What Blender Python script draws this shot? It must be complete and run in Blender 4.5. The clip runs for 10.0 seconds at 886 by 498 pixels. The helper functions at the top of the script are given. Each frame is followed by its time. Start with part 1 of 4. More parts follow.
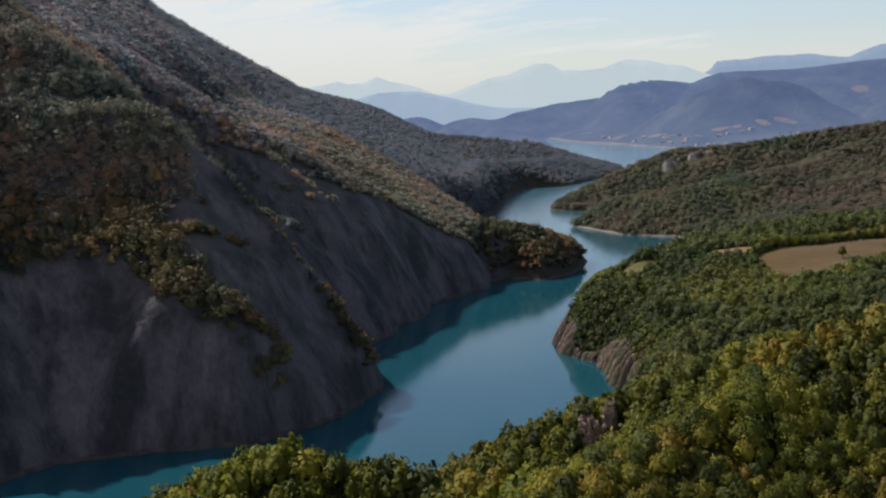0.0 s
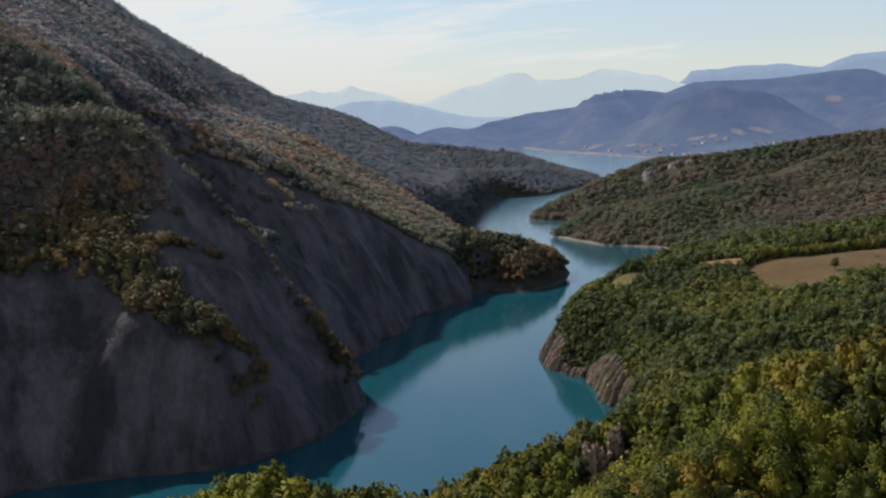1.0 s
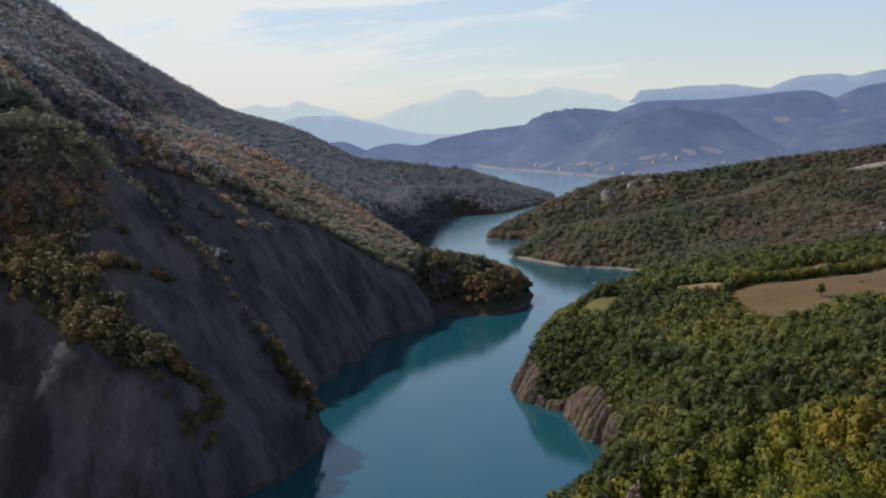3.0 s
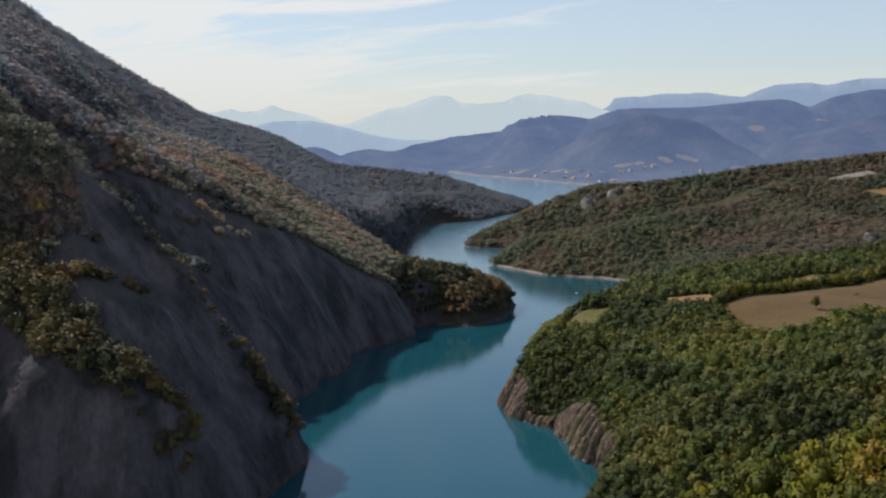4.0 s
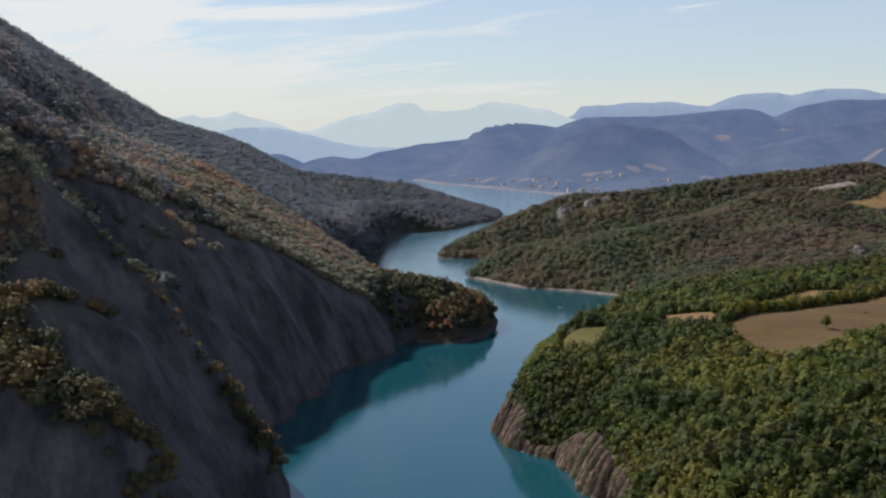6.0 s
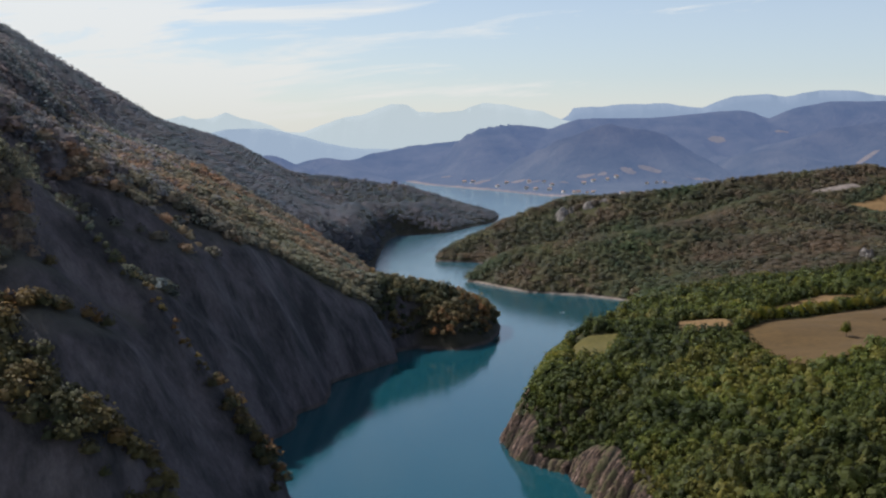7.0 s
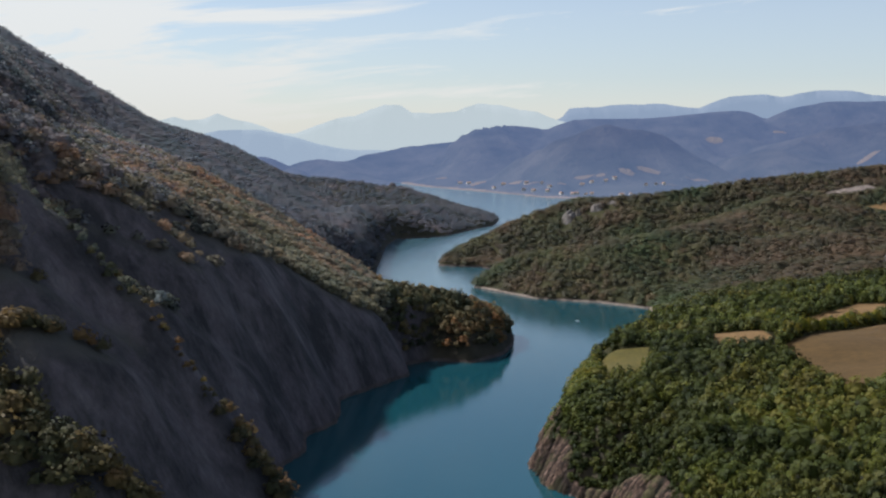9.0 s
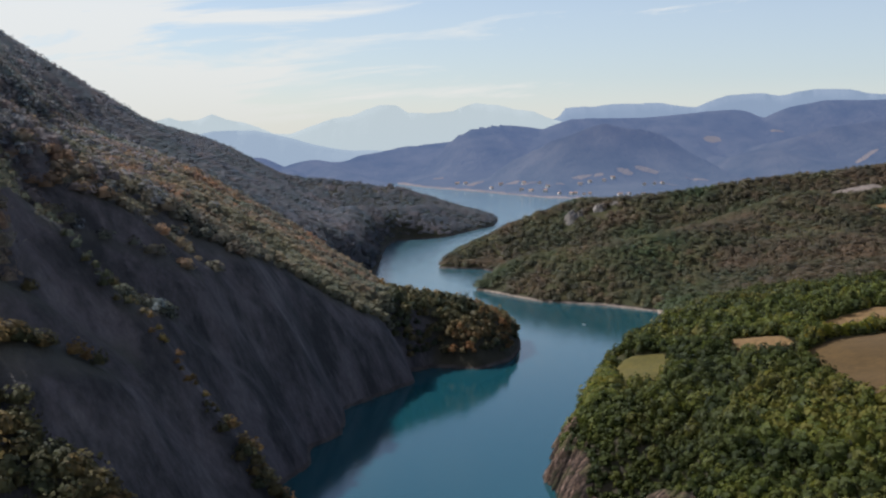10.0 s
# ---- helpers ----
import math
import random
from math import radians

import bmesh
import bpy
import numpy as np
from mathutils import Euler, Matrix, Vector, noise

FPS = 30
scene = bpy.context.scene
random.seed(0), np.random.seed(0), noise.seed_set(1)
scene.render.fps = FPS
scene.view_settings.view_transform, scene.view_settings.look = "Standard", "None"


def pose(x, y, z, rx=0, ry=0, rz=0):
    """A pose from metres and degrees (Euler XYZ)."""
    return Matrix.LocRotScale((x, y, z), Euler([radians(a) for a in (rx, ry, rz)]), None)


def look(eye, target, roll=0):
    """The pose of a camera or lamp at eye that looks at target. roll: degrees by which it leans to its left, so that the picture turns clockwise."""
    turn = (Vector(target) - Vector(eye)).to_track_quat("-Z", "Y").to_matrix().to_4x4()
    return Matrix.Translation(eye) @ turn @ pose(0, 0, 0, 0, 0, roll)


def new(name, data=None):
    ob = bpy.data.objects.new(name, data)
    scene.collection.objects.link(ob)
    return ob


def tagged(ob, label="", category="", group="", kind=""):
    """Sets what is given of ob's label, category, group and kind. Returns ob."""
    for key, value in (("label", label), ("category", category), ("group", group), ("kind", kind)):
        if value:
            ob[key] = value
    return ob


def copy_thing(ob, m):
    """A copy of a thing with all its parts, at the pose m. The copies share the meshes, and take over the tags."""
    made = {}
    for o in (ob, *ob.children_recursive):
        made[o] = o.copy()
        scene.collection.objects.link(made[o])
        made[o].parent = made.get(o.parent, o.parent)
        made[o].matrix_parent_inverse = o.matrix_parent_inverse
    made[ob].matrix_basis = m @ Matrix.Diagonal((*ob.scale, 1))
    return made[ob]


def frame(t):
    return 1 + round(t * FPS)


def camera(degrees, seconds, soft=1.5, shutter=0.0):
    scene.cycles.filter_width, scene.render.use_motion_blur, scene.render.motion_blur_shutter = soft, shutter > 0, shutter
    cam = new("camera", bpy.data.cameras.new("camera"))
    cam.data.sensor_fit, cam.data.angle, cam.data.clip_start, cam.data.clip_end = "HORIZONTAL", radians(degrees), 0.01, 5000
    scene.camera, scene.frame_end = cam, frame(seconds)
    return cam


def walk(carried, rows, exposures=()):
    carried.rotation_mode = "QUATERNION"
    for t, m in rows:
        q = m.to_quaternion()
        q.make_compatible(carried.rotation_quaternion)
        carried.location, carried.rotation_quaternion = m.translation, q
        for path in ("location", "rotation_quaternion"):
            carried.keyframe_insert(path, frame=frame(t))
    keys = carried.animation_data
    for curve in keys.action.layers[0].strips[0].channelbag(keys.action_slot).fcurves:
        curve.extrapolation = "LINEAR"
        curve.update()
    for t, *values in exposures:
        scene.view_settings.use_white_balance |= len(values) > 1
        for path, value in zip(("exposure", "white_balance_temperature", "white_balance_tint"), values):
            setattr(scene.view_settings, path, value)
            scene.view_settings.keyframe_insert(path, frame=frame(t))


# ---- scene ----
cam = camera(40.0, 10.0, soft=2.2)
# seconds, x, y, z, and the turns about x, y, z in degrees
PATH = [
    (0.0, 0.03, 0.00, 155.09, 82.791, 1.440, -0.000),
    (0.5, -3.10, 12.02, 154.36, 82.984, 1.391, -0.608),
    (1.0, -6.05, 24.61, 153.79, 83.198, 1.317, -1.267),
    (1.5, -8.96, 36.89, 153.08, 83.409, 1.223, -1.893),
    (2.0, -11.95, 49.01, 152.63, 83.615, 1.067, -2.583),
    (2.5, -14.63, 61.27, 151.89, 83.788, 0.850, -3.193),
    (4.0, -23.05, 98.54, 150.75, 84.233, 0.097, -5.103),
    (4.5, -25.68, 111.05, 150.50, 84.341, -0.039, -5.650),
    (5.0, -28.67, 123.31, 150.47, 84.449, -0.132, -6.224),
    (5.5, -31.21, 135.01, 150.24, 84.537, -0.211, -6.635),
    (7.0, -39.24, 171.52, 149.27, 84.680, -0.299, -7.385),
    (7.5, -41.72, 183.44, 149.06, 84.697, -0.348, -7.526),
    (8.0, -43.91, 195.77, 149.03, 84.706, -0.384, -7.637),
    (8.5, -46.01, 208.16, 148.64, 84.723, -0.331, -7.741),
    (9.0, -47.78, 220.61, 148.39, 84.737, -0.233, -7.831),
    (9.5, -49.77, 232.46, 148.20, 84.743, -0.133, -7.963),
    (10.0, -51.33, 244.59, 148.13, 84.744, -0.028, -8.099),
]
walk(cam, [(t, pose(x, y, z, a, b, c)) for t, x, y, z, a, b, c in PATH], exposures=((0, 0.45, 5600, 13), (10, 0.45, 5600, 13)))

# ---- light ----
SUN_AZ, SUN_EL = radians(-56), radians(47)   # from ahead on the left, over the mountain
world = bpy.data.worlds.new("sky")
scene.world = world
world.use_nodes = True
wt = world.node_tree
wt.nodes.clear()
w_out = wt.nodes.new("ShaderNodeOutputWorld")
w_bg = wt.nodes.new("ShaderNodeBackground")
w_sky = wt.nodes.new("ShaderNodeTexSky")
w_sky.sky_type = "NISHITA"
w_sky.sun_disc = False
w_sky.sun_elevation, w_sky.sun_rotation = SUN_EL, SUN_AZ
w_sky.altitude, w_sky.air_density, w_sky.dust_density, w_sky.ozone_density = 500, 1.0, 0.5, 1.0
w_co = wt.nodes.new("ShaderNodeTexCoord")
w_xyz = wt.nodes.new("ShaderNodeSeparateXYZ")
wt.links.new(w_co.outputs["Generated"], w_xyz.inputs["Vector"])


def w_math(op, a, b=0.0, c=0.0, clamp=False):
    n = wt.nodes.new("ShaderNodeMath")
    n.operation, n.use_clamp = op, clamp
    for i, v in enumerate((a, b, c)):
        if isinstance(v, (int, float)):
            n.inputs[i].default_value = v
        else:
            wt.links.new(v, n.inputs[i])
    return n.outputs["Value"]


def w_streaks(u, v, across, up, seed, detail=8, rough=0.6, warp=0.4):
    """Cloud streaks: noise over bearing and height, drawn out along the bearing."""
    cb = wt.nodes.new("ShaderNodeCombineXYZ")
    wt.links.new(w_math("MULTIPLY", u, across), cb.inputs["X"])
    wt.links.new(w_math("MULTIPLY", v, up), cb.inputs["Y"])
    cb.inputs["Z"].default_value = seed
    n = wt.nodes.new("ShaderNodeTexNoise")
    n.inputs["Scale"].default_value, n.inputs["Detail"].default_value = 1.0, detail
    n.inputs["Roughness"].default_value, n.inputs["Distortion"].default_value = rough, warp
    wt.links.new(cb.outputs["Vector"], n.inputs["Vector"])
    return n.outputs["Fac"]


# bearing (clockwise from the valley's axis) and height over the horizon, in degrees
w_u = w_math("MULTIPLY", w_math("ARCTAN2", w_xyz.outputs["X"], w_xyz.outputs["Y"]), 57.3)
w_v = w_math("MULTIPLY", w_math("ARCSINE", w_xyz.outputs["Z"]), 57.3)
w_tilt = w_math("SUBTRACT", w_v, w_math("MULTIPLY", w_u, 0.075))       # the streaks climb a little to the right
w_bank = w_streaks(w_u, w_tilt, 0.07, 0.55, 3.1, 9, 0.62, 0.7)
w_veil = w_streaks(w_u, w_tilt, 0.045, 0.3, 8.6, 6, 0.55, 0.3)
# thick towards the sun on the left, thin and blue away from it
w_side = w_math("MULTIPLY_ADD", w_u, -0.011, 0.12)
w_side = w_math("MINIMUM", w_math("MAXIMUM", w_side, -0.12), 0.24)
w_f1 = w_math("MULTIPLY", w_math("SUBTRACT", w_math("ADD", w_bank, w_side), 0.5), 5.5, clamp=True)
w_f2 = w_math("MULTIPLY", w_math("SUBTRACT", w_math("ADD", w_veil, w_math("MULTIPLY", w_side, 0.6)), 0.40), 2.2, clamp=True)
w_haze = w_math("POWER", 2.718, w_math("MULTIPLY", w_math("MAXIMUM", w_v, 0.0), -0.36))
w_f = w_math("MAXIMUM", w_math("MULTIPLY", w_f1, 0.95), w_math("MAXIMUM", w_math("MULTIPLY", w_f2, 0.7), w_math("MULTIPLY", w_haze, 0.9)))
w_aloft = wt.nodes.new("ShaderNodeMapRange")       # clearer overhead than along the horizon
for key, v in (("From Min", 5.5), ("From Max", 14), ("To Min", 1.0), ("To Max", 0.35)):
    w_aloft.inputs[key].default_value = v
wt.links.new(w_v, w_aloft.inputs["Value"])
w_f = w_math("MULTIPLY", w_math("MAXIMUM", w_f, 0.33), w_aloft.outputs["Result"])
w_warm = wt.nodes.new("ShaderNodeMix")      # creamy towards the horizon
w_warm.data_type = "RGBA"
w_warm.inputs["A"].default_value = (9.0, 8.5, 7.2, 1)
w_warm.inputs["B"].default_value = (7.9, 7.3, 5.7, 1)
wt.links.new(w_haze, w_warm.inputs["Factor"])
w_mix = wt.nodes.new("ShaderNodeMix")
w_mix.data_type = "RGBA"
wt.links.new(w_f, w_mix.inputs["Factor"])
wt.links.new(w_sky.outputs["Color"], w_mix.inputs["A"])
wt.links.new(w_warm.outputs["Result"], w_mix.inputs["B"])
wt.links.new(w_mix.outputs["Result"], w_bg.inputs["Color"])
w_bg.inputs["Strength"].default_value = 0.072
wt.links.new(w_bg.outputs["Background"], w_out.inputs["Surface"])

sun = new("sun", bpy.data.lights.new("sun", "SUN"))
sun.data.energy, sun.data.angle, sun.data.color = 3.9, radians(0.6), (1.0, 0.93, 0.82)
SUN_WAY = Vector((math.sin(SUN_AZ) * math.cos(SUN_EL), math.cos(SUN_AZ) * math.cos(SUN_EL), math.sin(SUN_EL)))
sun.matrix_world = look(SUN_WAY * 900, (0, 0, 0))


# ---- materials ----
def nodes_of(name):
    m = bpy.data.materials.new(name)
    m.use_nodes = True
    nt = m.node_tree
    return m, nt, nt.nodes["Principled BSDF"], nt.nodes["Material Output"]


def ramp(nt, fac, stops):
    r = nt.nodes.new("ShaderNodeValToRGB")
    el = r.color_ramp.elements
    while len(el) < len(stops):
        el.new(0.5)
    for e, (p, c) in zip(el, stops):
        e.position, e.color = p, (*c, 1)
    nt.links.new(fac, r.inputs["Fac"])
    return r.outputs["Color"]


def noise_fac(nt, scale, detail=4, rough=0.55, stretch=None, space="Position"):
    if space == "Position":
        src = nt.nodes.new("ShaderNodeNewGeometry").outputs["Position"]
    else:
        src = nt.nodes.new("ShaderNodeTexCoord").outputs["Object"]
    if stretch:
        mp = nt.nodes.new("ShaderNodeMapping")
        mp.inputs["Scale"].default_value = stretch
        nt.links.new(src, mp.inputs["Vector"])
        src = mp.outputs["Vector"]
    n = nt.nodes.new("ShaderNodeTexNoise")
    n.inputs["Scale"].default_value, n.inputs["Detail"].default_value, n.inputs["Roughness"].default_value = scale, detail, rough
    nt.links.new(src, n.inputs["Vector"])
    return n.outputs["Fac"]


def mixed(nt, fac, a, b, kind="MIX"):
    m = nt.nodes.new("ShaderNodeMix")
    m.data_type, m.blend_type = "RGBA", kind
    for key, v in (("Factor", fac), ("A", a), ("B", b)):
        if isinstance(v, (int, float)):
            m.inputs[key].default_value = v
        elif isinstance(v, tuple):
            m.inputs[key].default_value = (*v, 1)
        else:
            nt.links.new(v, m.inputs[key])
    return m.outputs["Result"]


def bump(nt, bsdf, fac, strength, distance):
    b = nt.nodes.new("ShaderNodeBump")
    b.inputs["Strength"].default_value, b.inputs["Distance"].default_value = strength, distance
    nt.links.new(fac, b.inputs["Height"])
    nt.links.new(b.outputs["Normal"], bsdf.inputs["Normal"])


def foliage(name, stops, patch, patch_amount, glow=0.4, body=1.0, single=False, airy=0.0):
    """Leaves: a hue for each tree, a slight tint for each clump, broad patches of another colour, light through the leaf."""
    m, nt, bsdf, out = nodes_of(name)
    if single:
        tone = nt.nodes.new("ShaderNodeObjectInfo").outputs["Random"]
    else:
        at = nt.nodes.new("ShaderNodeAttribute")
        at.attribute_name = "tone"
        tone = at.outputs["Fac"]
    base = ramp(nt, tone, stops)
    broad = noise_fac(nt, 0.012, 4, 0.6)
    sel = ramp(nt, broad, [(0.5 - patch_amount * 0.25, (0, 0, 0)), (0.66 - patch_amount * 0.1, (1, 1, 1))])
    base = mixed(nt, sel, base, ramp(nt, tone, patch))
    isl = nt.nodes.new("ShaderNodeNewGeometry")
    tint = ramp(nt, isl.outputs["Random Per Island"], [(0.0, (0.87, 0.88, 0.87)), (1.0, (1.14, 1.13, 1.08))])
    base = mixed(nt, 1.0, base, tint, "MULTIPLY")
    nt.links.new(base, bsdf.inputs["Base Color"])
    bsdf.inputs["Roughness"].default_value = 0.65
    bsdf.inputs["Specular IOR Level"].default_value = 0.2
    rd = nt.nodes.new("ShaderNodeAttribute")
    rd.attribute_name = "round"
    vt = nt.nodes.new("ShaderNodeVectorTransform")
    vt.vector_type, vt.convert_from, vt.convert_to = "NORMAL", "OBJECT", "WORLD"
    nt.links.new(rd.outputs["Vector"], vt.inputs["Vector"])
    tr = nt.nodes.new("ShaderNodeBsdfTranslucent")
    if body:     # the crown takes the light as one rounded body, the single leaf clump for the rest
        blend = nt.nodes.new("ShaderNodeMix")
        blend.data_type = "VECTOR"
        blend.inputs["Factor"].default_value = body
        nt.links.new(nt.nodes.new("ShaderNodeNewGeometry").outputs["Normal"], blend.inputs[4])
        nt.links.new(vt.outputs["Vector"], blend.inputs[5])
        for node in (bsdf, tr):
            nt.links.new(blend.outputs[1], node.inputs["Normal"])
    nt.links.new(base, tr.inputs["Color"])
    mx = nt.nodes.new("ShaderNodeMixShader")
    mx.inputs["Fac"].default_value = glow
    nt.links.new(bsdf.outputs["BSDF"], mx.inputs[1])
    nt.links.new(tr.outputs["BSDF"], mx.inputs[2])
    shader = mx.outputs["Shader"]
    if airy:        # a clump of leaves lets part of the light pass between them
        gap = nt.nodes.new("ShaderNodeBsdfTransparent")
        thin = nt.nodes.new("ShaderNodeMixShader")
        thin.inputs["Fac"].default_value = airy
        nt.links.new(shader, thin.inputs[1])
        nt.links.new(gap.outputs["BSDF"], thin.inputs[2])
        shader = thin.outputs["Shader"]
    nt.links.new(shader, out.inputs["Surface"])
    return m


GREENS = [(0.0, (0.05, 0.06, 0.009)), (0.3, (0.11, 0.123, 0.011)), (0.65, (0.2, 0.2, 0.0135)), (0.95, (0.285, 0.25, 0.019)), (1.0, (0.29, 0.176, 0.026))]
DUSKY = [(0.0, (0.06, 0.065, 0.0115)), (0.5, (0.15, 0.136, 0.015)), (1.0, (0.275, 0.186, 0.022))]
LEAF_GREEN = foliage("leaves_green", GREENS, DUSKY, 0.5, 0.42, 0.85)
LEAF_SINGLE = foliage("leaves_single", [(p, tuple(1.12 * k for k in c)) for p, c in GREENS], DUSKY, 0.4, 0.42, 0.85, True)
LEAF_HEAD = foliage("leaves_headland", [(0.0, (0.036, 0.049, 0.014)), (0.35, (0.073, 0.091, 0.019)), (0.75, (0.128, 0.141, 0.023)), (1.0, (0.188, 0.168, 0.03))],
                    [(0.0, (0.043, 0.053, 0.018)), (0.6, (0.081, 0.088, 0.022)), (1.0, (0.154, 0.127, 0.028))], 0.5, 0.42, 0.85, airy=0.25)
LEAF_AUTUMN = foliage("leaves_autumn", [(0.0, (0.115, 0.122, 0.094)), (0.45, (0.198, 0.168, 0.125)), (0.8, (0.287, 0.190, 0.125)), (1.0, (0.380, 0.201, 0.112))],
                      [(0.0, (0.121, 0.136, 0.094)), (1.0, (0.247, 0.213, 0.125))], 0.45, 0.35, airy=0.3)
# brightened copy of the autumn leaves, standing in for light on the slope
LEAF_SLOPE = foliage("leaves_slope", [(0.0, (0.155, 0.165, 0.125)), (0.45, (0.25, 0.215, 0.16)), (0.8, (0.34, 0.235, 0.165)), (1.0, (0.42, 0.235, 0.15))],
                     [(0.0, (0.165, 0.185, 0.13)), (1.0, (0.3, 0.26, 0.165))], 0.45, 0.5, 0.5, airy=0.4)
LEAF_RUST = foliage("leaves_rust", [(0.0, (0.07, 0.075, 0.04)), (0.35, (0.14, 0.115, 0.055)), (0.65, (0.24, 0.15, 0.06)), (0.92, (0.33, 0.155, 0.06)), (1.0, (0.35, 0.24, 0.07))],
                    [(0.0, (0.085, 0.095, 0.05)), (1.0, (0.23, 0.18, 0.07))], 0.35, 0.4, 0.85, airy=0.15)
# high and far woods: leaf colours made paler and bluer to imitate haze
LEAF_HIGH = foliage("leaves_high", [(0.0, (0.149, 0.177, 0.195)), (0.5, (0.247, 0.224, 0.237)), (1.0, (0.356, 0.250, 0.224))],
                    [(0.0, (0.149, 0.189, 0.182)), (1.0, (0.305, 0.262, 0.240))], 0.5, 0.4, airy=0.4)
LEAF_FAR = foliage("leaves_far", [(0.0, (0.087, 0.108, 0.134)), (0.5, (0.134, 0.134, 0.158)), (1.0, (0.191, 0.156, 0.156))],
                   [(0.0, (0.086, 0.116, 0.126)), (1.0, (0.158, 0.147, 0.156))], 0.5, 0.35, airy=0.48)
LEAF_MIXED = foliage("leaves_mixed", [(0.0, (0.05, 0.073, 0.034)), (0.5, (0.074, 0.096, 0.04)), (0.9, (0.108, 0.12, 0.045)), (1.0, (0.135, 0.107, 0.05))],
                     [(0.0, (0.076, 0.072, 0.044)), (0.5, (0.115, 0.087, 0.054)), (1.0, (0.142, 0.096, 0.058))], 0.7, 0.3, airy=0.4)


def plain(name, a, b, scale, rough=0.85, relief=0.0, stretch=None, fine=9.0):
    m, nt, bsdf, out = nodes_of(name)
    f = noise_fac(nt, scale, 6, 0.6, stretch)
    col = ramp(nt, f, [(0.32, a), (0.68, b)])
    g = noise_fac(nt, scale * fine, 4, 0.6, stretch)
    col = mixed(nt, 1.0, col, ramp(nt, g, [(0.3, (0.7, 0.7, 0.7)), (0.7, (1.25, 1.25, 1.25))]), "MULTIPLY")
    nt.links.new(col, bsdf.inputs["Base Color"])
    bsdf.inputs["Roughness"].default_value = rough
    bsdf.inputs["Specular IOR Level"].default_value = 0.25
    if relief:
        bump(nt, bsdf, g, 0.8, relief)
    return m


BARK = plain("bark", (0.07, 0.05, 0.035), (0.16, 0.12, 0.085), 1.5, 0.9, 0.05, (1, 1, 0.2))
ROCK = plain("cliff_rock", (0.13, 0.08, 0.052), (0.37, 0.25, 0.175), 0.3, 0.9, 0.6, (1, 1, 0.45))


def cliff_material():
    """Brown limestone in slanting beds, with crack shade and lit slab edges painted into the colour."""
    m, nt, bsdf, out = nodes_of("cliff_beds")
    pos = nt.nodes.new("ShaderNodeNewGeometry").outputs["Position"]
    mp = nt.nodes.new("ShaderNodeMapping")
    mp.inputs["Rotation"].default_value = (radians(-24), radians(20), 0)
    mp.inputs["Scale"].default_value = (1.0, 1.0, 0.1)
    nt.links.new(pos, mp.inputs["Vector"])
    n = nt.nodes.new("ShaderNodeTexNoise")
    n.inputs["Scale"].default_value, n.inputs["Detail"].default_value, n.inputs["Roughness"].default_value = 0.55, 8, 0.65
    nt.links.new(mp.outputs["Vector"], n.inputs["Vector"])
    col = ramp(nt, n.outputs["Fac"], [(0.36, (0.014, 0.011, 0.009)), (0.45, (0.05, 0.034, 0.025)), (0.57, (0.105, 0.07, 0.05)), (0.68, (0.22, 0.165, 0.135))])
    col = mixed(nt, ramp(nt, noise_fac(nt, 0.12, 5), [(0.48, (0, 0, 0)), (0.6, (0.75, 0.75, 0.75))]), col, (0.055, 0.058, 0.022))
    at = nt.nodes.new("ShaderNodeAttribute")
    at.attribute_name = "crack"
    col = mixed(nt, 1.0, col, ramp(nt, at.outputs["Fac"], [(0.06, (0.1, 0.09, 0.085)), (0.26, (0.6, 0.57, 0.54)), (0.6, (1.5, 1.4, 1.3))]), "MULTIPLY")      # shade painted into the cracks, lit edges painted onto the slabs
    nt.links.new(col, bsdf.inputs["Base Color"])
    bsdf.inputs["Roughness"].default_value = 0.9
    bsdf.inputs["Specular IOR Level"].default_value = 0.2
    bump(nt, bsdf, n.outputs["Fac"], 1.0, 1.5)
    return m


CLIFF = cliff_material()
PALE_ROCK = plain("pale_rock", (0.105, 0.083, 0.0673), (0.263, 0.211, 0.17), 0.1, 0.9, 0.5)
CRAG = plain("crag_limestone", (0.105, 0.0888, 0.072), (0.315, 0.274, 0.23), 0.3, 0.9, 0.5, (1, 1, 0.4))
PLOUGHED = plain("ploughed_soil", (0.0818, 0.048, 0.0142), (0.111, 0.0653, 0.0202), 0.03, 0.95, 0.05, (1, 3, 1))
STUBBLE = plain("dry_stubble", (0.154, 0.0896, 0.0315), (0.205, 0.121, 0.0435), 0.05, 0.95, 0.05)
MEADOW = plain("meadow_grass", (0.0765, 0.0646, 0.011), (0.106, 0.0821, 0.0151), 0.06, 0.95, 0.05)


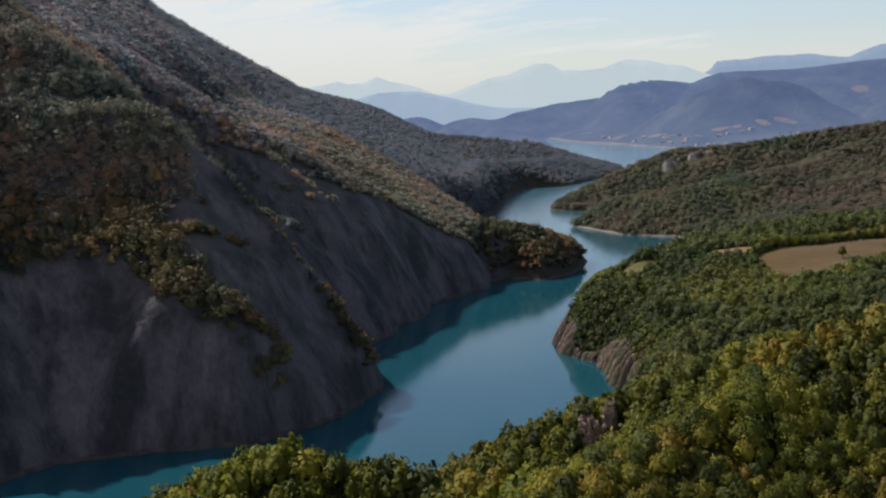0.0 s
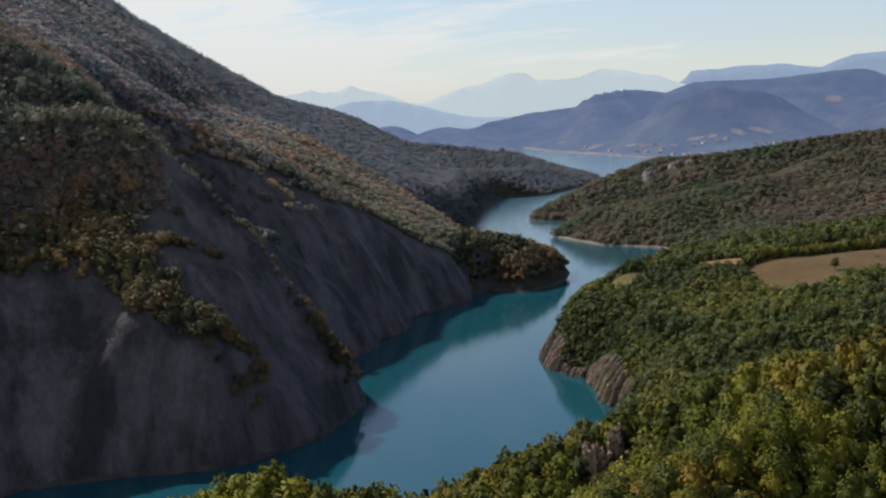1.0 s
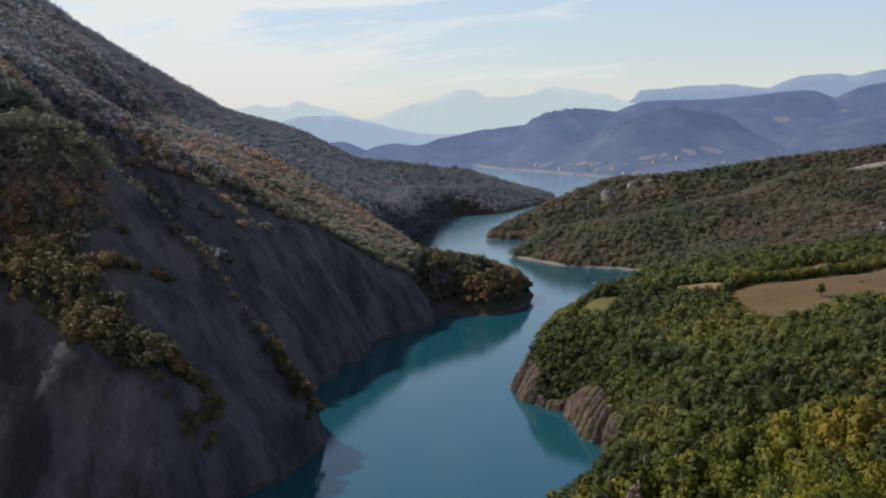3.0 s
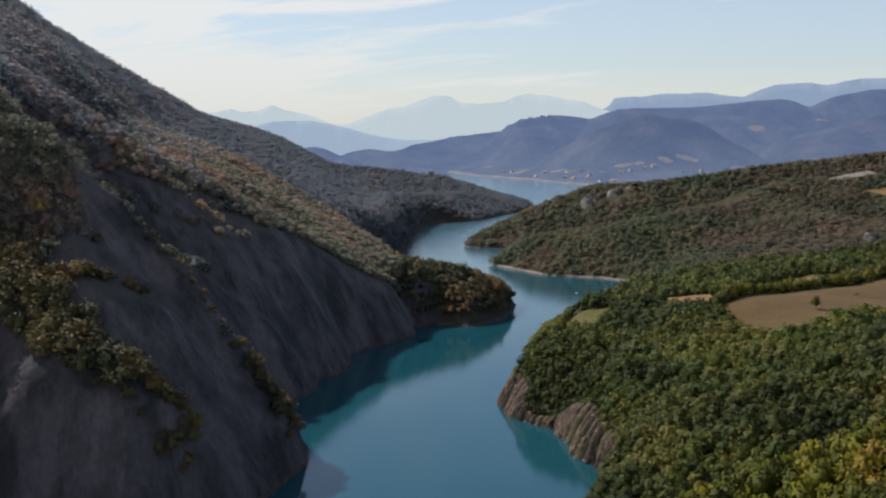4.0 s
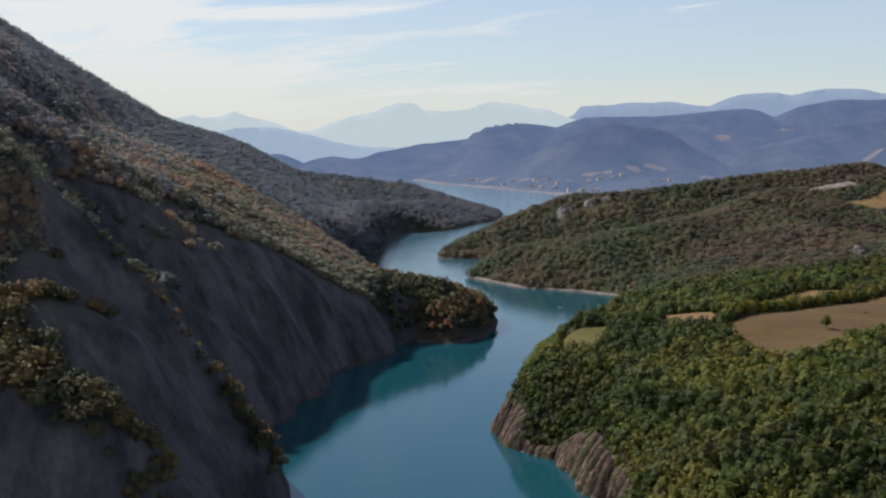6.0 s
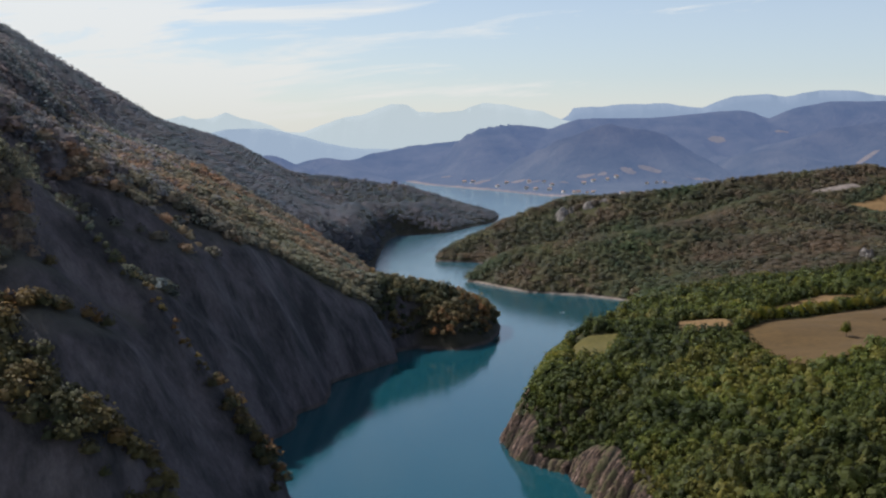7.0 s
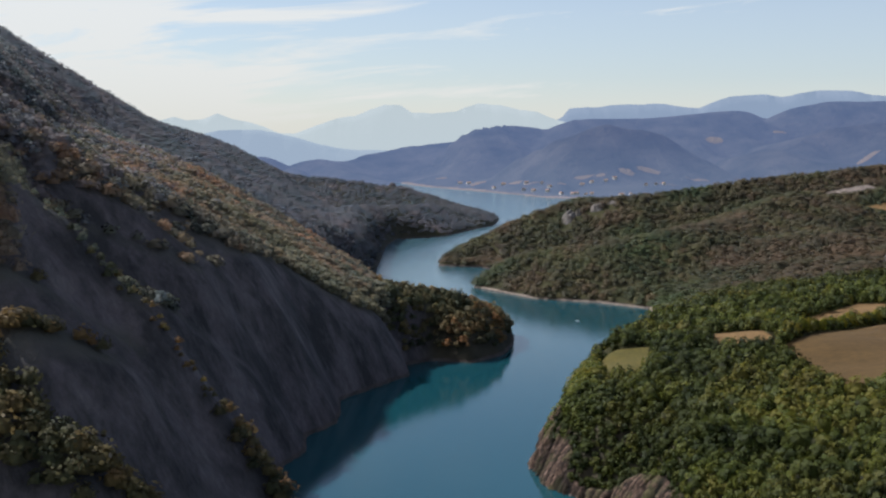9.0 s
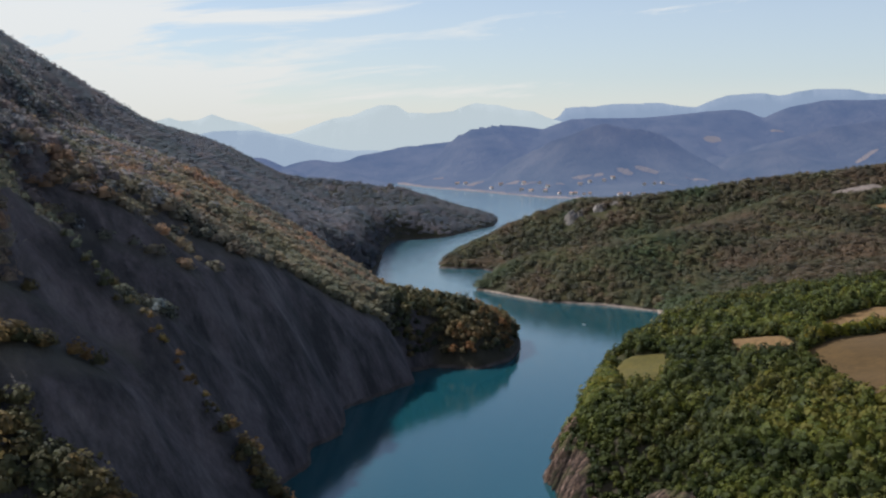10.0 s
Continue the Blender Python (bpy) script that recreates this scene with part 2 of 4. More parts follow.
def ground_material():
    m, nt, bsdf, out = nodes_of("forest_floor")
    floor_c = ramp(nt, noise_fac(nt, 0.03, 6, 0.6), [(0.3, (0.06, 0.058, 0.045)), (0.55, (0.088, 0.08, 0.064)), (0.75, (0.125, 0.1, 0.075))])
    alt = nt.nodes.new("ShaderNodeSeparateXYZ")
    nt.links.new(nt.nodes.new("ShaderNodeNewGeometry").outputs["Position"], alt.inputs["Vector"])
    # height mask for the haze-pale floor of the mountain
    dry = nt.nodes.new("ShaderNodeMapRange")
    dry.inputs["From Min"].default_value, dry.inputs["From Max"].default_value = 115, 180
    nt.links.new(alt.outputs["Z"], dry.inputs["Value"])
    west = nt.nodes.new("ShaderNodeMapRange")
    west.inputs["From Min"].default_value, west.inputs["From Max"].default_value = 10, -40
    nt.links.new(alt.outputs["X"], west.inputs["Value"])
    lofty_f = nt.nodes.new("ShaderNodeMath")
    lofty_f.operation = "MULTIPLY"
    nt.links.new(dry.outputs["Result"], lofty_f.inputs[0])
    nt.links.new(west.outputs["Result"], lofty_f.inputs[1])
    floor_c = mixed(nt, lofty_f.outputs["Value"], floor_c, ramp(nt, noise_fac(nt, 0.07, 6, 0.65), [(0.3, (0.13, 0.13, 0.142)), (0.7, (0.24, 0.23, 0.24))]))      # floor painted paler and bluer up the mountain, in place of haze
    rock_n = noise_fac(nt, 0.05, 8, 0.65, (1, 1, 0.22))
    rock_c = ramp(nt, noise_fac(nt, 0.06, 8, 0.62, (1, 1, 0.35)), [(0.3, (0.086, 0.071, 0.07)), (0.52, (0.124, 0.102, 0.1)), (0.72, (0.165, 0.138, 0.132))])
    # dark scrub and moss running down the gullies of the wall
    rock_c = mixed(nt, ramp(nt, rock_n, [(0.42, (0, 0, 0)), (0.6, (0.85, 0.85, 0.85))]), rock_c, (0.03, 0.029, 0.028))
    rock_c = mixed(nt, 1.0, rock_c, ramp(nt, noise_fac(nt, 0.5, 5, 0.7, (1, 1, 0.5)), [(0.3, (0.78, 0.78, 0.78)), (0.7, (1.22, 1.2, 1.18))]), "MULTIPLY")
    geo = nt.nodes.new("ShaderNodeNewGeometry")
    sx = nt.nodes.new("ShaderNodeSeparateXYZ")
    nt.links.new(geo.outputs["Normal"], sx.inputs["Vector"])
    east = nt.nodes.new("ShaderNodeMapRange")      # brown earthy slopes on the sunny bank
    east.inputs["From Min"].default_value, east.inputs["From Max"].default_value = 44, 58
    nt.links.new(alt.outputs["X"], east.inputs["Value"])
    south = nt.nodes.new("ShaderNodeMapRange")
    south.inputs["From Min"].default_value, south.inputs["From Max"].default_value = 470, 440
    nt.links.new(alt.outputs["Y"], south.inputs["Value"])
    sunny = nt.nodes.new("ShaderNodeMath")
    sunny.operation = "MAXIMUM"
    nt.links.new(east.outputs["Result"], sunny.inputs[0])
    nt.links.new(south.outputs["Result"], sunny.inputs[1])
    rock_c = mixed(nt, sunny.outputs["Value"], rock_c, ramp(nt, noise_fac(nt, 0.09, 6, 0.6), [(0.3, (0.035, 0.033, 0.02)), (0.7, (0.075, 0.06, 0.038))]))
    under = ramp(nt, noise_fac(nt, 0.05, 6, 0.6), [(0.3, (0.026, 0.03, 0.01)), (0.7, (0.07, 0.058, 0.022))])      # mossy soil under the broadleaf woods
    floor_c = mixed(nt, sunny.outputs["Value"], floor_c, under)
    steep = ramp(nt, sx.outputs["Z"], [(0.66, (1, 1, 1)), (0.82, (0, 0, 0))])
    col = mixed(nt, steep, floor_c, rock_c)
    sp = nt.nodes.new("ShaderNodeSeparateXYZ")
    nt.links.new(geo.outputs["Position"], sp.inputs["Vector"])
    wob = nt.nodes.new("ShaderNodeMath")
    wob.operation = "MULTIPLY_ADD"
    nt.links.new(noise_fac(nt, 0.08, 3), wob.inputs[0])
    wob.inputs[1].default_value = -3.0
    nt.links.new(sp.outputs["Z"], wob.inputs[2])
    # the bare ring that the falling water leaves along the shore
    ring = ramp(nt, wob.outputs["Value"], [(0.0, (1, 1, 1)), (0.9, (0, 0, 0))])
    col = mixed(nt, ring, col, ramp(nt, noise_fac(nt, 0.15, 5), [(0.35, (0.05, 0.04, 0.034)), (0.65, (0.11, 0.085, 0.07))]))
    nt.links.new(col, bsdf.inputs["Base Color"])
    bsdf.inputs["Roughness"].default_value = 0.92
    bsdf.inputs["Specular IOR Level"].default_value = 0.2
    bump(nt, bsdf, noise_fac(nt, 0.25, 8, 0.65, (1, 1, 0.4)), 1.0, 1.6)
    return m


GROUND = ground_material()


def water_material():
    """Milky turquoise lake water: a lit body under a mirror-like, faintly rippled surface."""
    m, nt, bsdf, out = nodes_of("lake_water")
    body = ramp(nt, noise_fac(nt, 0.004, 3), [(0.35, (0.010, 0.054, 0.066)), (0.7, (0.012, 0.063, 0.076))])
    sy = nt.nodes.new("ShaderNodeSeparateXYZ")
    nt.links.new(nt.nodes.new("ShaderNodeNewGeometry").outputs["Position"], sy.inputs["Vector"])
    far_pale = nt.nodes.new("ShaderNodeMapRange")      # haze and sky reflection painted into the body colour of the open basin
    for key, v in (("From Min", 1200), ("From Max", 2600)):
        far_pale.inputs[key].default_value = v
    nt.links.new(sy.outputs["Y"], far_pale.inputs["Value"])
    nt.links.new(mixed(nt, far_pale.outputs["Result"], body, (0.1, 0.165, 0.19)), bsdf.inputs["Base Color"])
    ruffle = nt.nodes.new("ShaderNodeMapRange")      # the wind ruffles the open water behind the bend
    for key, v in (("From Min", 1050), ("From Max", 1800), ("To Min", 0.05), ("To Max", 0.16)):
        ruffle.inputs[key].default_value = v
    nt.links.new(sy.outputs["Y"], ruffle.inputs["Value"])
    nt.links.new(ruffle.outputs["Result"], bsdf.inputs["Roughness"])
    bsdf.inputs["IOR"].default_value = 1.33
    bsdf.inputs["Specular IOR Level"].default_value = 0.4
    waves = nt.nodes.new("ShaderNodeMapRange")
    for key, v in (("From Min", 1000), ("From Max", 2000), ("To Min", 0.06), ("To Max", 0.3)):
        waves.inputs[key].default_value = v
    nt.links.new(sy.outputs["Y"], waves.inputs["Value"])
    swell = nt.nodes.new("ShaderNodeMath")
    swell.operation = "MULTIPLY"
    nt.links.new(noise_fac(nt, 0.3, 4, 0.6), swell.inputs[0])
    nt.links.new(waves.outputs["Result"], swell.inputs[1])
    bump(nt, bsdf, swell.outputs["Value"], 0.8, 1.0)
    return m


WATER = water_material()


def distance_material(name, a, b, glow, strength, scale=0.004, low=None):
    """A backdrop many kilometres off: woods and meadows, with the haze over them painted as emission."""
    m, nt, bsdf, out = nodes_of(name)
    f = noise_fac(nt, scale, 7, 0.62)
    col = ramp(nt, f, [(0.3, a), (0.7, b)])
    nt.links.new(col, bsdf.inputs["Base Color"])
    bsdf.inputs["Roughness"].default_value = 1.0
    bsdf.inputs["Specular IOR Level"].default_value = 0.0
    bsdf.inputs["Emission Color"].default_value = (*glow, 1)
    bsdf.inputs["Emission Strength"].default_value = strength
    if low:     # haze emission painted stronger over the valley floor
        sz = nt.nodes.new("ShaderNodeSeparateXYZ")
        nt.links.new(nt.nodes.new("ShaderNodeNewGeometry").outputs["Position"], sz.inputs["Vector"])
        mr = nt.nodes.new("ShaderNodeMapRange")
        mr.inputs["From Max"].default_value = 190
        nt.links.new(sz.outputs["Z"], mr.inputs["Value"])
        deep = nt.nodes.new("ShaderNodeMapRange")       # haze emission shifts to a bluer tone on the farther ridge
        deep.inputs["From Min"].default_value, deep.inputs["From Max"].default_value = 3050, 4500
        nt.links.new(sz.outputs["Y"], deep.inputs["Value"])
        haze_glow = ramp(nt, mr.outputs["Result"], [(0.0, low), (1.0, glow)])
        nt.links.new(mixed(nt, deep.outputs["Result"], haze_glow, (0.075, 0.098, 0.16)), bsdf.inputs["Emission Color"])
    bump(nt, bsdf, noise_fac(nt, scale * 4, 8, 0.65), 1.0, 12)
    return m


# the glow colours stand in for haze, paler on the farther ranges
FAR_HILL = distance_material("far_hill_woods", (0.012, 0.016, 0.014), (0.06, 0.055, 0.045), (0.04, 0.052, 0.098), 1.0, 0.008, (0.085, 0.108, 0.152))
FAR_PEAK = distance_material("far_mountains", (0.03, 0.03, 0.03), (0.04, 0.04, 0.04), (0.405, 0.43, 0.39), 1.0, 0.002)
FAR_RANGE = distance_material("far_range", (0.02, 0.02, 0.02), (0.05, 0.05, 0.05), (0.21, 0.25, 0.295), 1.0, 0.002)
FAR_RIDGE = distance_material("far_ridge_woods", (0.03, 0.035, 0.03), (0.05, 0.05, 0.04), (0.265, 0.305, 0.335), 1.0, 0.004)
# far field and beach soil, a faint blue emission painted on as haze
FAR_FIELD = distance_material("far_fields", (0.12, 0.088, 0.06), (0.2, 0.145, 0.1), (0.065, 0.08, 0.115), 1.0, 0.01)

# ---- plan of the land ----
LEFT_SHORE = [(-900, 150), (-420, 400), (-187, 491), (-172, 514), (-131, 529), (-94, 534), (-69, 560), (-54, 582), (-36, 638), (-44, 700), (-50, 755),
              (-36, 785), (-35, 815), (-17, 845), (-13, 899), (20, 946), (33, 965), (36, 1000), (53, 1014), (80, 1003), (104, 1027), (120, 1070),
              (129, 1112), (106, 1142), (50, 1165), (12, 1235), (25, 1400), (54, 1504), (66, 1600), (99, 1858), (126, 1978), (200, 2015), (320, 2250),
              (366, 2440), (330, 2620), (300, 3000), (315, 3430), (328, 4130)]
RIGHT_SHORE = [(350, 4100), (399, 3812), (514, 3497), (620, 3150), (800, 3050), (1100, 3000), (1150, 2850), (800, 2780), (560, 2500), (420, 2200), (260, 1900),
               (160, 1700), (137, 1605), (185, 1585), (200, 1530), (165, 1450), (146, 1405), (190, 1310), (240, 1279), (274, 1237), (268, 1180),
               (215, 1110), (166, 1010), (128, 905), (100, 842), (80, 795), (65, 747), (69, 707), (80, 694), (86, 685), (87, 664), (86, 633), (91, 612), (90, 596), (82, 570), (60, 530), (20, 480),
               (-30, 455), (-90, 440), (-160, 400), (-400, 260), (-900, -50)]
# the mountain's ridge on the left: x, y, height
RIDGE = [(-900, -400, 620), (-700, 300, 520), (-480, 900, 410), (-338, 1350, 298), (-262, 1490, 228), (-205, 1700, 184), (-165, 2200, 150), (-60, 2650, 90), (0, 3300, 40)]
# lesser ridges and rises: (slope of the sides, points x, y, height)
LEFT_RISES = [
    (1.6, [(-150, 660, 141), (-138, 656, 133), (-124, 652, 122), (-98, 645, 95), (-76, 639, 64), (-68, 637, 44), (-58, 633, 28), (-46, 631, 14), (-38, 638, 2)]),
    (1.15, [(-150, 592, 99), (-128, 566, 77), (-106, 560, 63), (-90, 566, 43), (-81, 576, 29), (-71, 580, 14), (-60, 586, 3)]),
    (0.5, [(20, 1500, 50), (52, 1850, 52), (92, 2000, 46), (165, 2110, 40), (225, 2220, 29), (280, 2290, 16), (318, 2335, 6)]),
    (0.55, [(-104, 900, 110), (-18, 1010, 52), (40, 1050, 43), (82, 1068, 33), (108, 1092, 22)]),
    (0.30, [(-60, 2280, 84), (96, 2330, 66), (150, 2335, 62), (178, 2335, 53), (206, 2335, 40), (238, 2335, 35), (258, 2330, 27), (300, 2330, 12)]),
]
RIGHT_RISES = [
    (0.60, [(400, 230, 150), (160, 320, 97), (104, 358, 77), (52, 370, 54), (22, 388, 34), (-4, 392, 21), (-22, 388, 26), (-57, 380, 38), (-75, 385, 27), (-110, 380, 10)]),
    (0.62, [(104, 335, 74), (47, 274, 68), (10, 225, 58), (-20, 120, 55)]),
    (0.17, [(520, 480, 90), (225, 615, 47), (250, 735, 47), (206, 835, 43), (128, 800, 31)]),
    (0.10, [(250, 790, 47), (330, 860, 47), (430, 930, 50), (600, 900, 65)]),
    (0.27, [(152, 1405, 8), (198, 1398, 34), (284, 1385, 45), (380, 1410, 54), (480, 1500, 66), (600, 1590, 84), (800, 1640, 108), (1300, 1650, 150)]),
    (0.22, [(485, 1230, 44), (490, 1330, 54), (640, 1100, 60), (1000, 700, 90)]),
    (0.50, [(139, 1612, 5), (196, 1670, 26), (276, 1690, 57), (322, 1690, 70), (400, 1650, 76), (470, 1650, 85), (610, 1650, 104), (700, 1650, 113)]),
]
FAR_RISES = [
    (0.42, [(540, 3620, 40), (575, 3600, 74), (680, 3600, 128), (757, 3600, 163), (830, 3600, 187), (890, 3600, 197), (986, 3600, 188), (1050, 3600, 170), (1103, 3600, 145), (1231, 3560, 60)]),
    (0.30, [(-150, 4400, 84), (152, 4400, 83), (270, 4400, 100), (390, 4400, 140), (530, 4400, 180), (640, 4400, 198), (752, 4400, 184), (894, 4400, 188), (996, 4400, 214), (1244, 4400, 218),
            (1474, 4400, 237), (1579, 4400, 244), (1706, 4400, 232), (1791, 4400, 258), (1918, 4400, 280), (2600, 4400, 290)]),
    (0.30, [(1500, 3600, 90), (1600, 3850, 190), (1806, 3900, 215), (2100, 3900, 240)]),
]

rng = np.random.default_rng(7)
LATTICE = rng.random((256, 256))


def vnoise(x, y):
    xi, yi = np.floor(x).astype(int), np.floor(y).astype(int)
    fx, fy = x - xi, y - yi
    fx, fy = fx * fx * (3 - 2 * fx), fy * fy * (3 - 2 * fy)
    a, b = LATTICE[xi % 256, yi % 256], LATTICE[(xi + 1) % 256, yi % 256]
    c, d = LATTICE[xi % 256, (yi + 1) % 256], LATTICE[(xi + 1) % 256, (yi + 1) % 256]
    return (a * (1 - fx) + b * fx) * (1 - fy) + (c * (1 - fx) + d * fx) * fy


def fbm(x, y, size, octaves=4):
    """Rough noise about zero, within about one, of that size in metres."""
    x, y, s, amp = x / size + 31.7, y / size + 17.3, 0.0, 1.0
    for i in range(octaves):
        s = s + amp * (2 * vnoise(x * 2 ** i + 13.1 * i, y * 2 ** i + 7.7 * i) - 1)
        amp *= 0.5
    return s


def segments(line):
    a = np.array(line, float)
    return zip(a[:-1], a[1:])


def line_distance(x, y, line):
    best = np.full(x.shape, 1e9)
    for p, q in segments(line):
        v = q[:2] - p[:2]
        t = np.clip(((x - p[0]) * v[0] + (y - p[1]) * v[1]) / (v @ v), 0, 1)
        best = np.minimum(best, (x - p[0] - t * v[0]) ** 2 + (y - p[1] - t * v[1]) ** 2)
    return np.sqrt(best)


def rise(x, y, slope, line):
    best = np.full(x.shape, -1e9)
    for p, q in segments(line):
        v = q[:2] - p[:2]
        t = np.clip(((x - p[0]) * v[0] + (y - p[1]) * v[1]) / (v @ v), 0, 1)
        d = np.hypot(x - p[0] - t * v[0], y - p[1] - t * v[1])
        best = np.maximum(best, p[2] + t * (q[2] - p[2]) - slope * (np.sqrt(d * d + 36) - 6))
    return best


def smooth_max(parts, k):
    m = np.max(parts, axis=0)
    return m + k * np.log(sum(np.exp((p - m) / k) for p in parts))


def smooth_min(parts, k):
    return -smooth_max([-p for p in parts], k)


def in_lake(x, y):
    ring = LEFT_SHORE + RIGHT_SHORE
    inside = np.zeros(x.shape, bool)
    for (x0, y0), (x1, y1) in zip(ring, ring[1:] + ring[:1]):
        if y0 != y1:
            inside ^= ((y0 > y) != (y1 > y)) & (x < (x1 - x0) * (y - y0) / (y1 - y0) + x0)
    return inside


def cliff_top(y):
    """Height of the bare rock along the headland's shore, nothing outside it."""
    return np.interp(y, [588, 602, 630, 660, 682, 690, 701, 712, 728, 745, 770, 800, 850, 858], [0, 11, 17, 18, 12, 3, 3, 10, 18, 24, 27, 25, 21, 0])


def land(x, y):
    """Height of the ground, how far the shore is, and whether the point is on the left bank or in the lake."""
    x, y = np.asarray(x, float), np.asarray(y, float)
    dl, dr = line_distance(x, y, LEFT_SHORE), line_distance(x, y, RIGHT_SHORE)
    left, lake, d = dl < dr, in_lake(x, y), np.minimum(dl, dr)
    # left bank: a steep wall cut by gullies, under an even mountainside
    r = np.array(RIDGE)
    xr, zr = np.interp(y, r[:, 1], r[:, 0]), np.interp(y, r[:, 1], r[:, 2])
    slope = 62 - 0.58 * x + 0.14 * np.maximum(0, -235 - x) + 5 * fbm(x, y, 130, 4) - 12 * np.exp(-((x + 52) ** 2 + (y - 945) ** 2) / 60 ** 2)
    slope = slope - (13 + 13 * np.exp(-((x + 190) / 50) ** 2)) * np.clip((y - 830) / 110, 0, 1) * np.clip((x + 240) / 45, 0, 1) * np.interp(y, [1000, 1250, 1400], [1, 0.8, 0.3])      # hollow under the ridge
    back = zr + 0.35 * (x - xr)
    upper = smooth_min([slope, back + 4 * fbm(x + 900, y, 90, 4)], 10)
    upper = smooth_max([upper] + [rise(x, y, s, p) + 3 * fbm(x, y, 60, 3) for s, p in LEFT_RISES[2:]], 6)
    ribs = fbm(0.85 * y - 0.5 * x, 0.18 * x, 34, 3)
    wall = np.where(dl < 45, 1.85 * dl, 83 + 1.03 * (dl - 45)) * (1 - 0.3 * np.exp(-((y - 712) / 58) ** 2) * np.clip((170 - dl) / 80, 0, 1)) + 2
    wall = wall + 0.22 * ribs * np.minimum(wall, 55)
    zl = smooth_min([upper, wall], 5)
    zl = np.where(dl > 1, smooth_max([zl] + [np.minimum(rise(x, y, s, p), 2 + 3.4 * dl) for s, p in LEFT_RISES[:2]], 3), zl)
    # right bank
    v = smooth_max([rise(x, y, s, p) for s, p in RIGHT_RISES + FAR_RISES], 2.5)
    v = np.maximum(v, 6) + np.where(y > 2900, 5 * fbm(x, y, 240, 3), 2.2 * fbm(x, y, 70, 4)) + 7 * fbm(x + 300, y, 130, 3) * np.interp(y, [1180, 1300, 1560, 1650], [0, 1, 1, 0])
    crest = np.interp(x, [500, 700, 970, 1170, 1300, 1600, 2000, 2600], [140, 185, 218, 205, 210, 240, 275, 290])
    low = np.clip(1 - v / crest, 0, 1)
    v = np.where(y > 2900, np.maximum(v - 1.1 * v * low * (1 - np.abs(fbm(x + 0.25 * y, 0.3 * y, 190, 2))).clip(0, 1), 5), v)
    cut = np.interp(y, [0, 440, 560, 590, 850, 900, 1000, 1200, 1300, 1400, 1600, 1700, 2400, 3200], [0.8, 0.7, 1.0, 1.9, 1.9, 1.2, 0.5, 0.35, 0.6, 0.8, 1.3, 1.2, 0.6, 0.25])
    zl = np.where(y > 2900, np.minimum(np.maximum(zl, v), 2 + 0.25 * dl), zl)
    top = cliff_top(y)
    cut = cut + np.where(y > 2900, 0.6 * np.clip((dr - 120) / np.maximum(dr, 1), 0, 1), 0)
    bank = cut * np.maximum(dr - np.where(top > 0, 4.0, 0), 0) * (1 + 0.12 * fbm(x, y, 25, 3)) + 0.7
    bank = np.where(top > 0, np.minimum(bank, top + 1.3 * np.maximum(dr - 4 - top / 1.9, 0) + 0.7), bank)
    zrt = smooth_min([v, bank], 2.5)
    z = np.where(left, zl, zrt)
    z = np.where(lake, -np.minimum(0.8 * d, 30) - 0.1, np.maximum(z, 0.25))
    return z, d, left, lake


def ground_z(x, y):
    return land(np.array([x]), np.array([y]))[0][0]


# ---- building helpers ----
def fast_mesh(name, verts, faces):
    """A mesh from arrays; all faces have the same number of corners."""
    me = bpy.data.meshes.new(name)
    n, k = faces.shape
    me.vertices.add(len(verts))
    me.vertices.foreach_set("co", np.ascontiguousarray(verts, np.float32).ravel())
    me.loops.add(n * k)
    me.loops.foreach_set("vertex_index", np.ascontiguousarray(faces, np.int32).ravel())
    me.polygons.add(n)
    me.polygons.foreach_set("loop_start", np.arange(0, n * k, k, dtype=np.int32))
    me.update(calc_edges=True)
    me.validate()
    return me


def smooth(me):
    me.polygons.foreach_set("use_smooth", np.ones(len(me.polygons), bool))
    return me


def part(name, bm, material, parent, label=""):
    me = bpy.data.meshes.new(name)
    bm.to_mesh(me)
    bm.free()
    me.materials.append(material)
    ob = new(name, me)
    ob.parent = parent
    return tagged(ob, label)


def grid_faces(nu, nv):
    i, j = np.meshgrid(np.arange(nu - 1), np.arange(nv - 1), indexing="ij")
    a = (i * nv + j).ravel()
    return np.stack([a, a + nv, a + nv + 1, a + 1], 1)


def steps(*spans):
    """Coordinates from spans (start, end, step)."""
    return np.unique(np.concatenate([np.arange(a, b + s * 0.5, s) for a, b, s in spans]))


# ---- ground, far hills, water ----
gx = steps((-2400, -600, 90), (-600, -280, 14), (-280, 340, 4), (340, 760, 10), (760, 2700, 60))
gy = steps((-700, 150, 50), (150, 460, 6), (460, 1200, 4.5), (1200, 1800, 8), (1800, 2920, 16))
X, Y = np.meshgrid(gx, gy, indexing="ij")
Z = land(X, Y)[0]
me = fast_mesh("ground", np.stack([X, Y, Z], -1).reshape(-1, 3), grid_faces(len(gx), len(gy)))
me.materials.append(GROUND)
ground = tagged(new("ground", smooth(me)), "wooded slopes, dark rock walls and pale shore round the lake", "ground", kind="structure")

hx = steps((-1500, -400, 60), (-400, 2000, 16), (2000, 2900, 60))
hy = steps((2920, 4900, 18))
X, Y = np.meshgrid(hx, hy, indexing="ij")
Z = land(X, Y)[0]
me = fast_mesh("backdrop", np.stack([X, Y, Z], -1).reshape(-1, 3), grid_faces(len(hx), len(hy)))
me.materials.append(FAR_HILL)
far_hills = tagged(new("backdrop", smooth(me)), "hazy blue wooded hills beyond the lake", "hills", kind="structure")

wx, wy = steps((-2400, 2900, 100)), steps((-700, 4900, 100))
X, Y = np.meshgrid(wx, wy, indexing="ij")
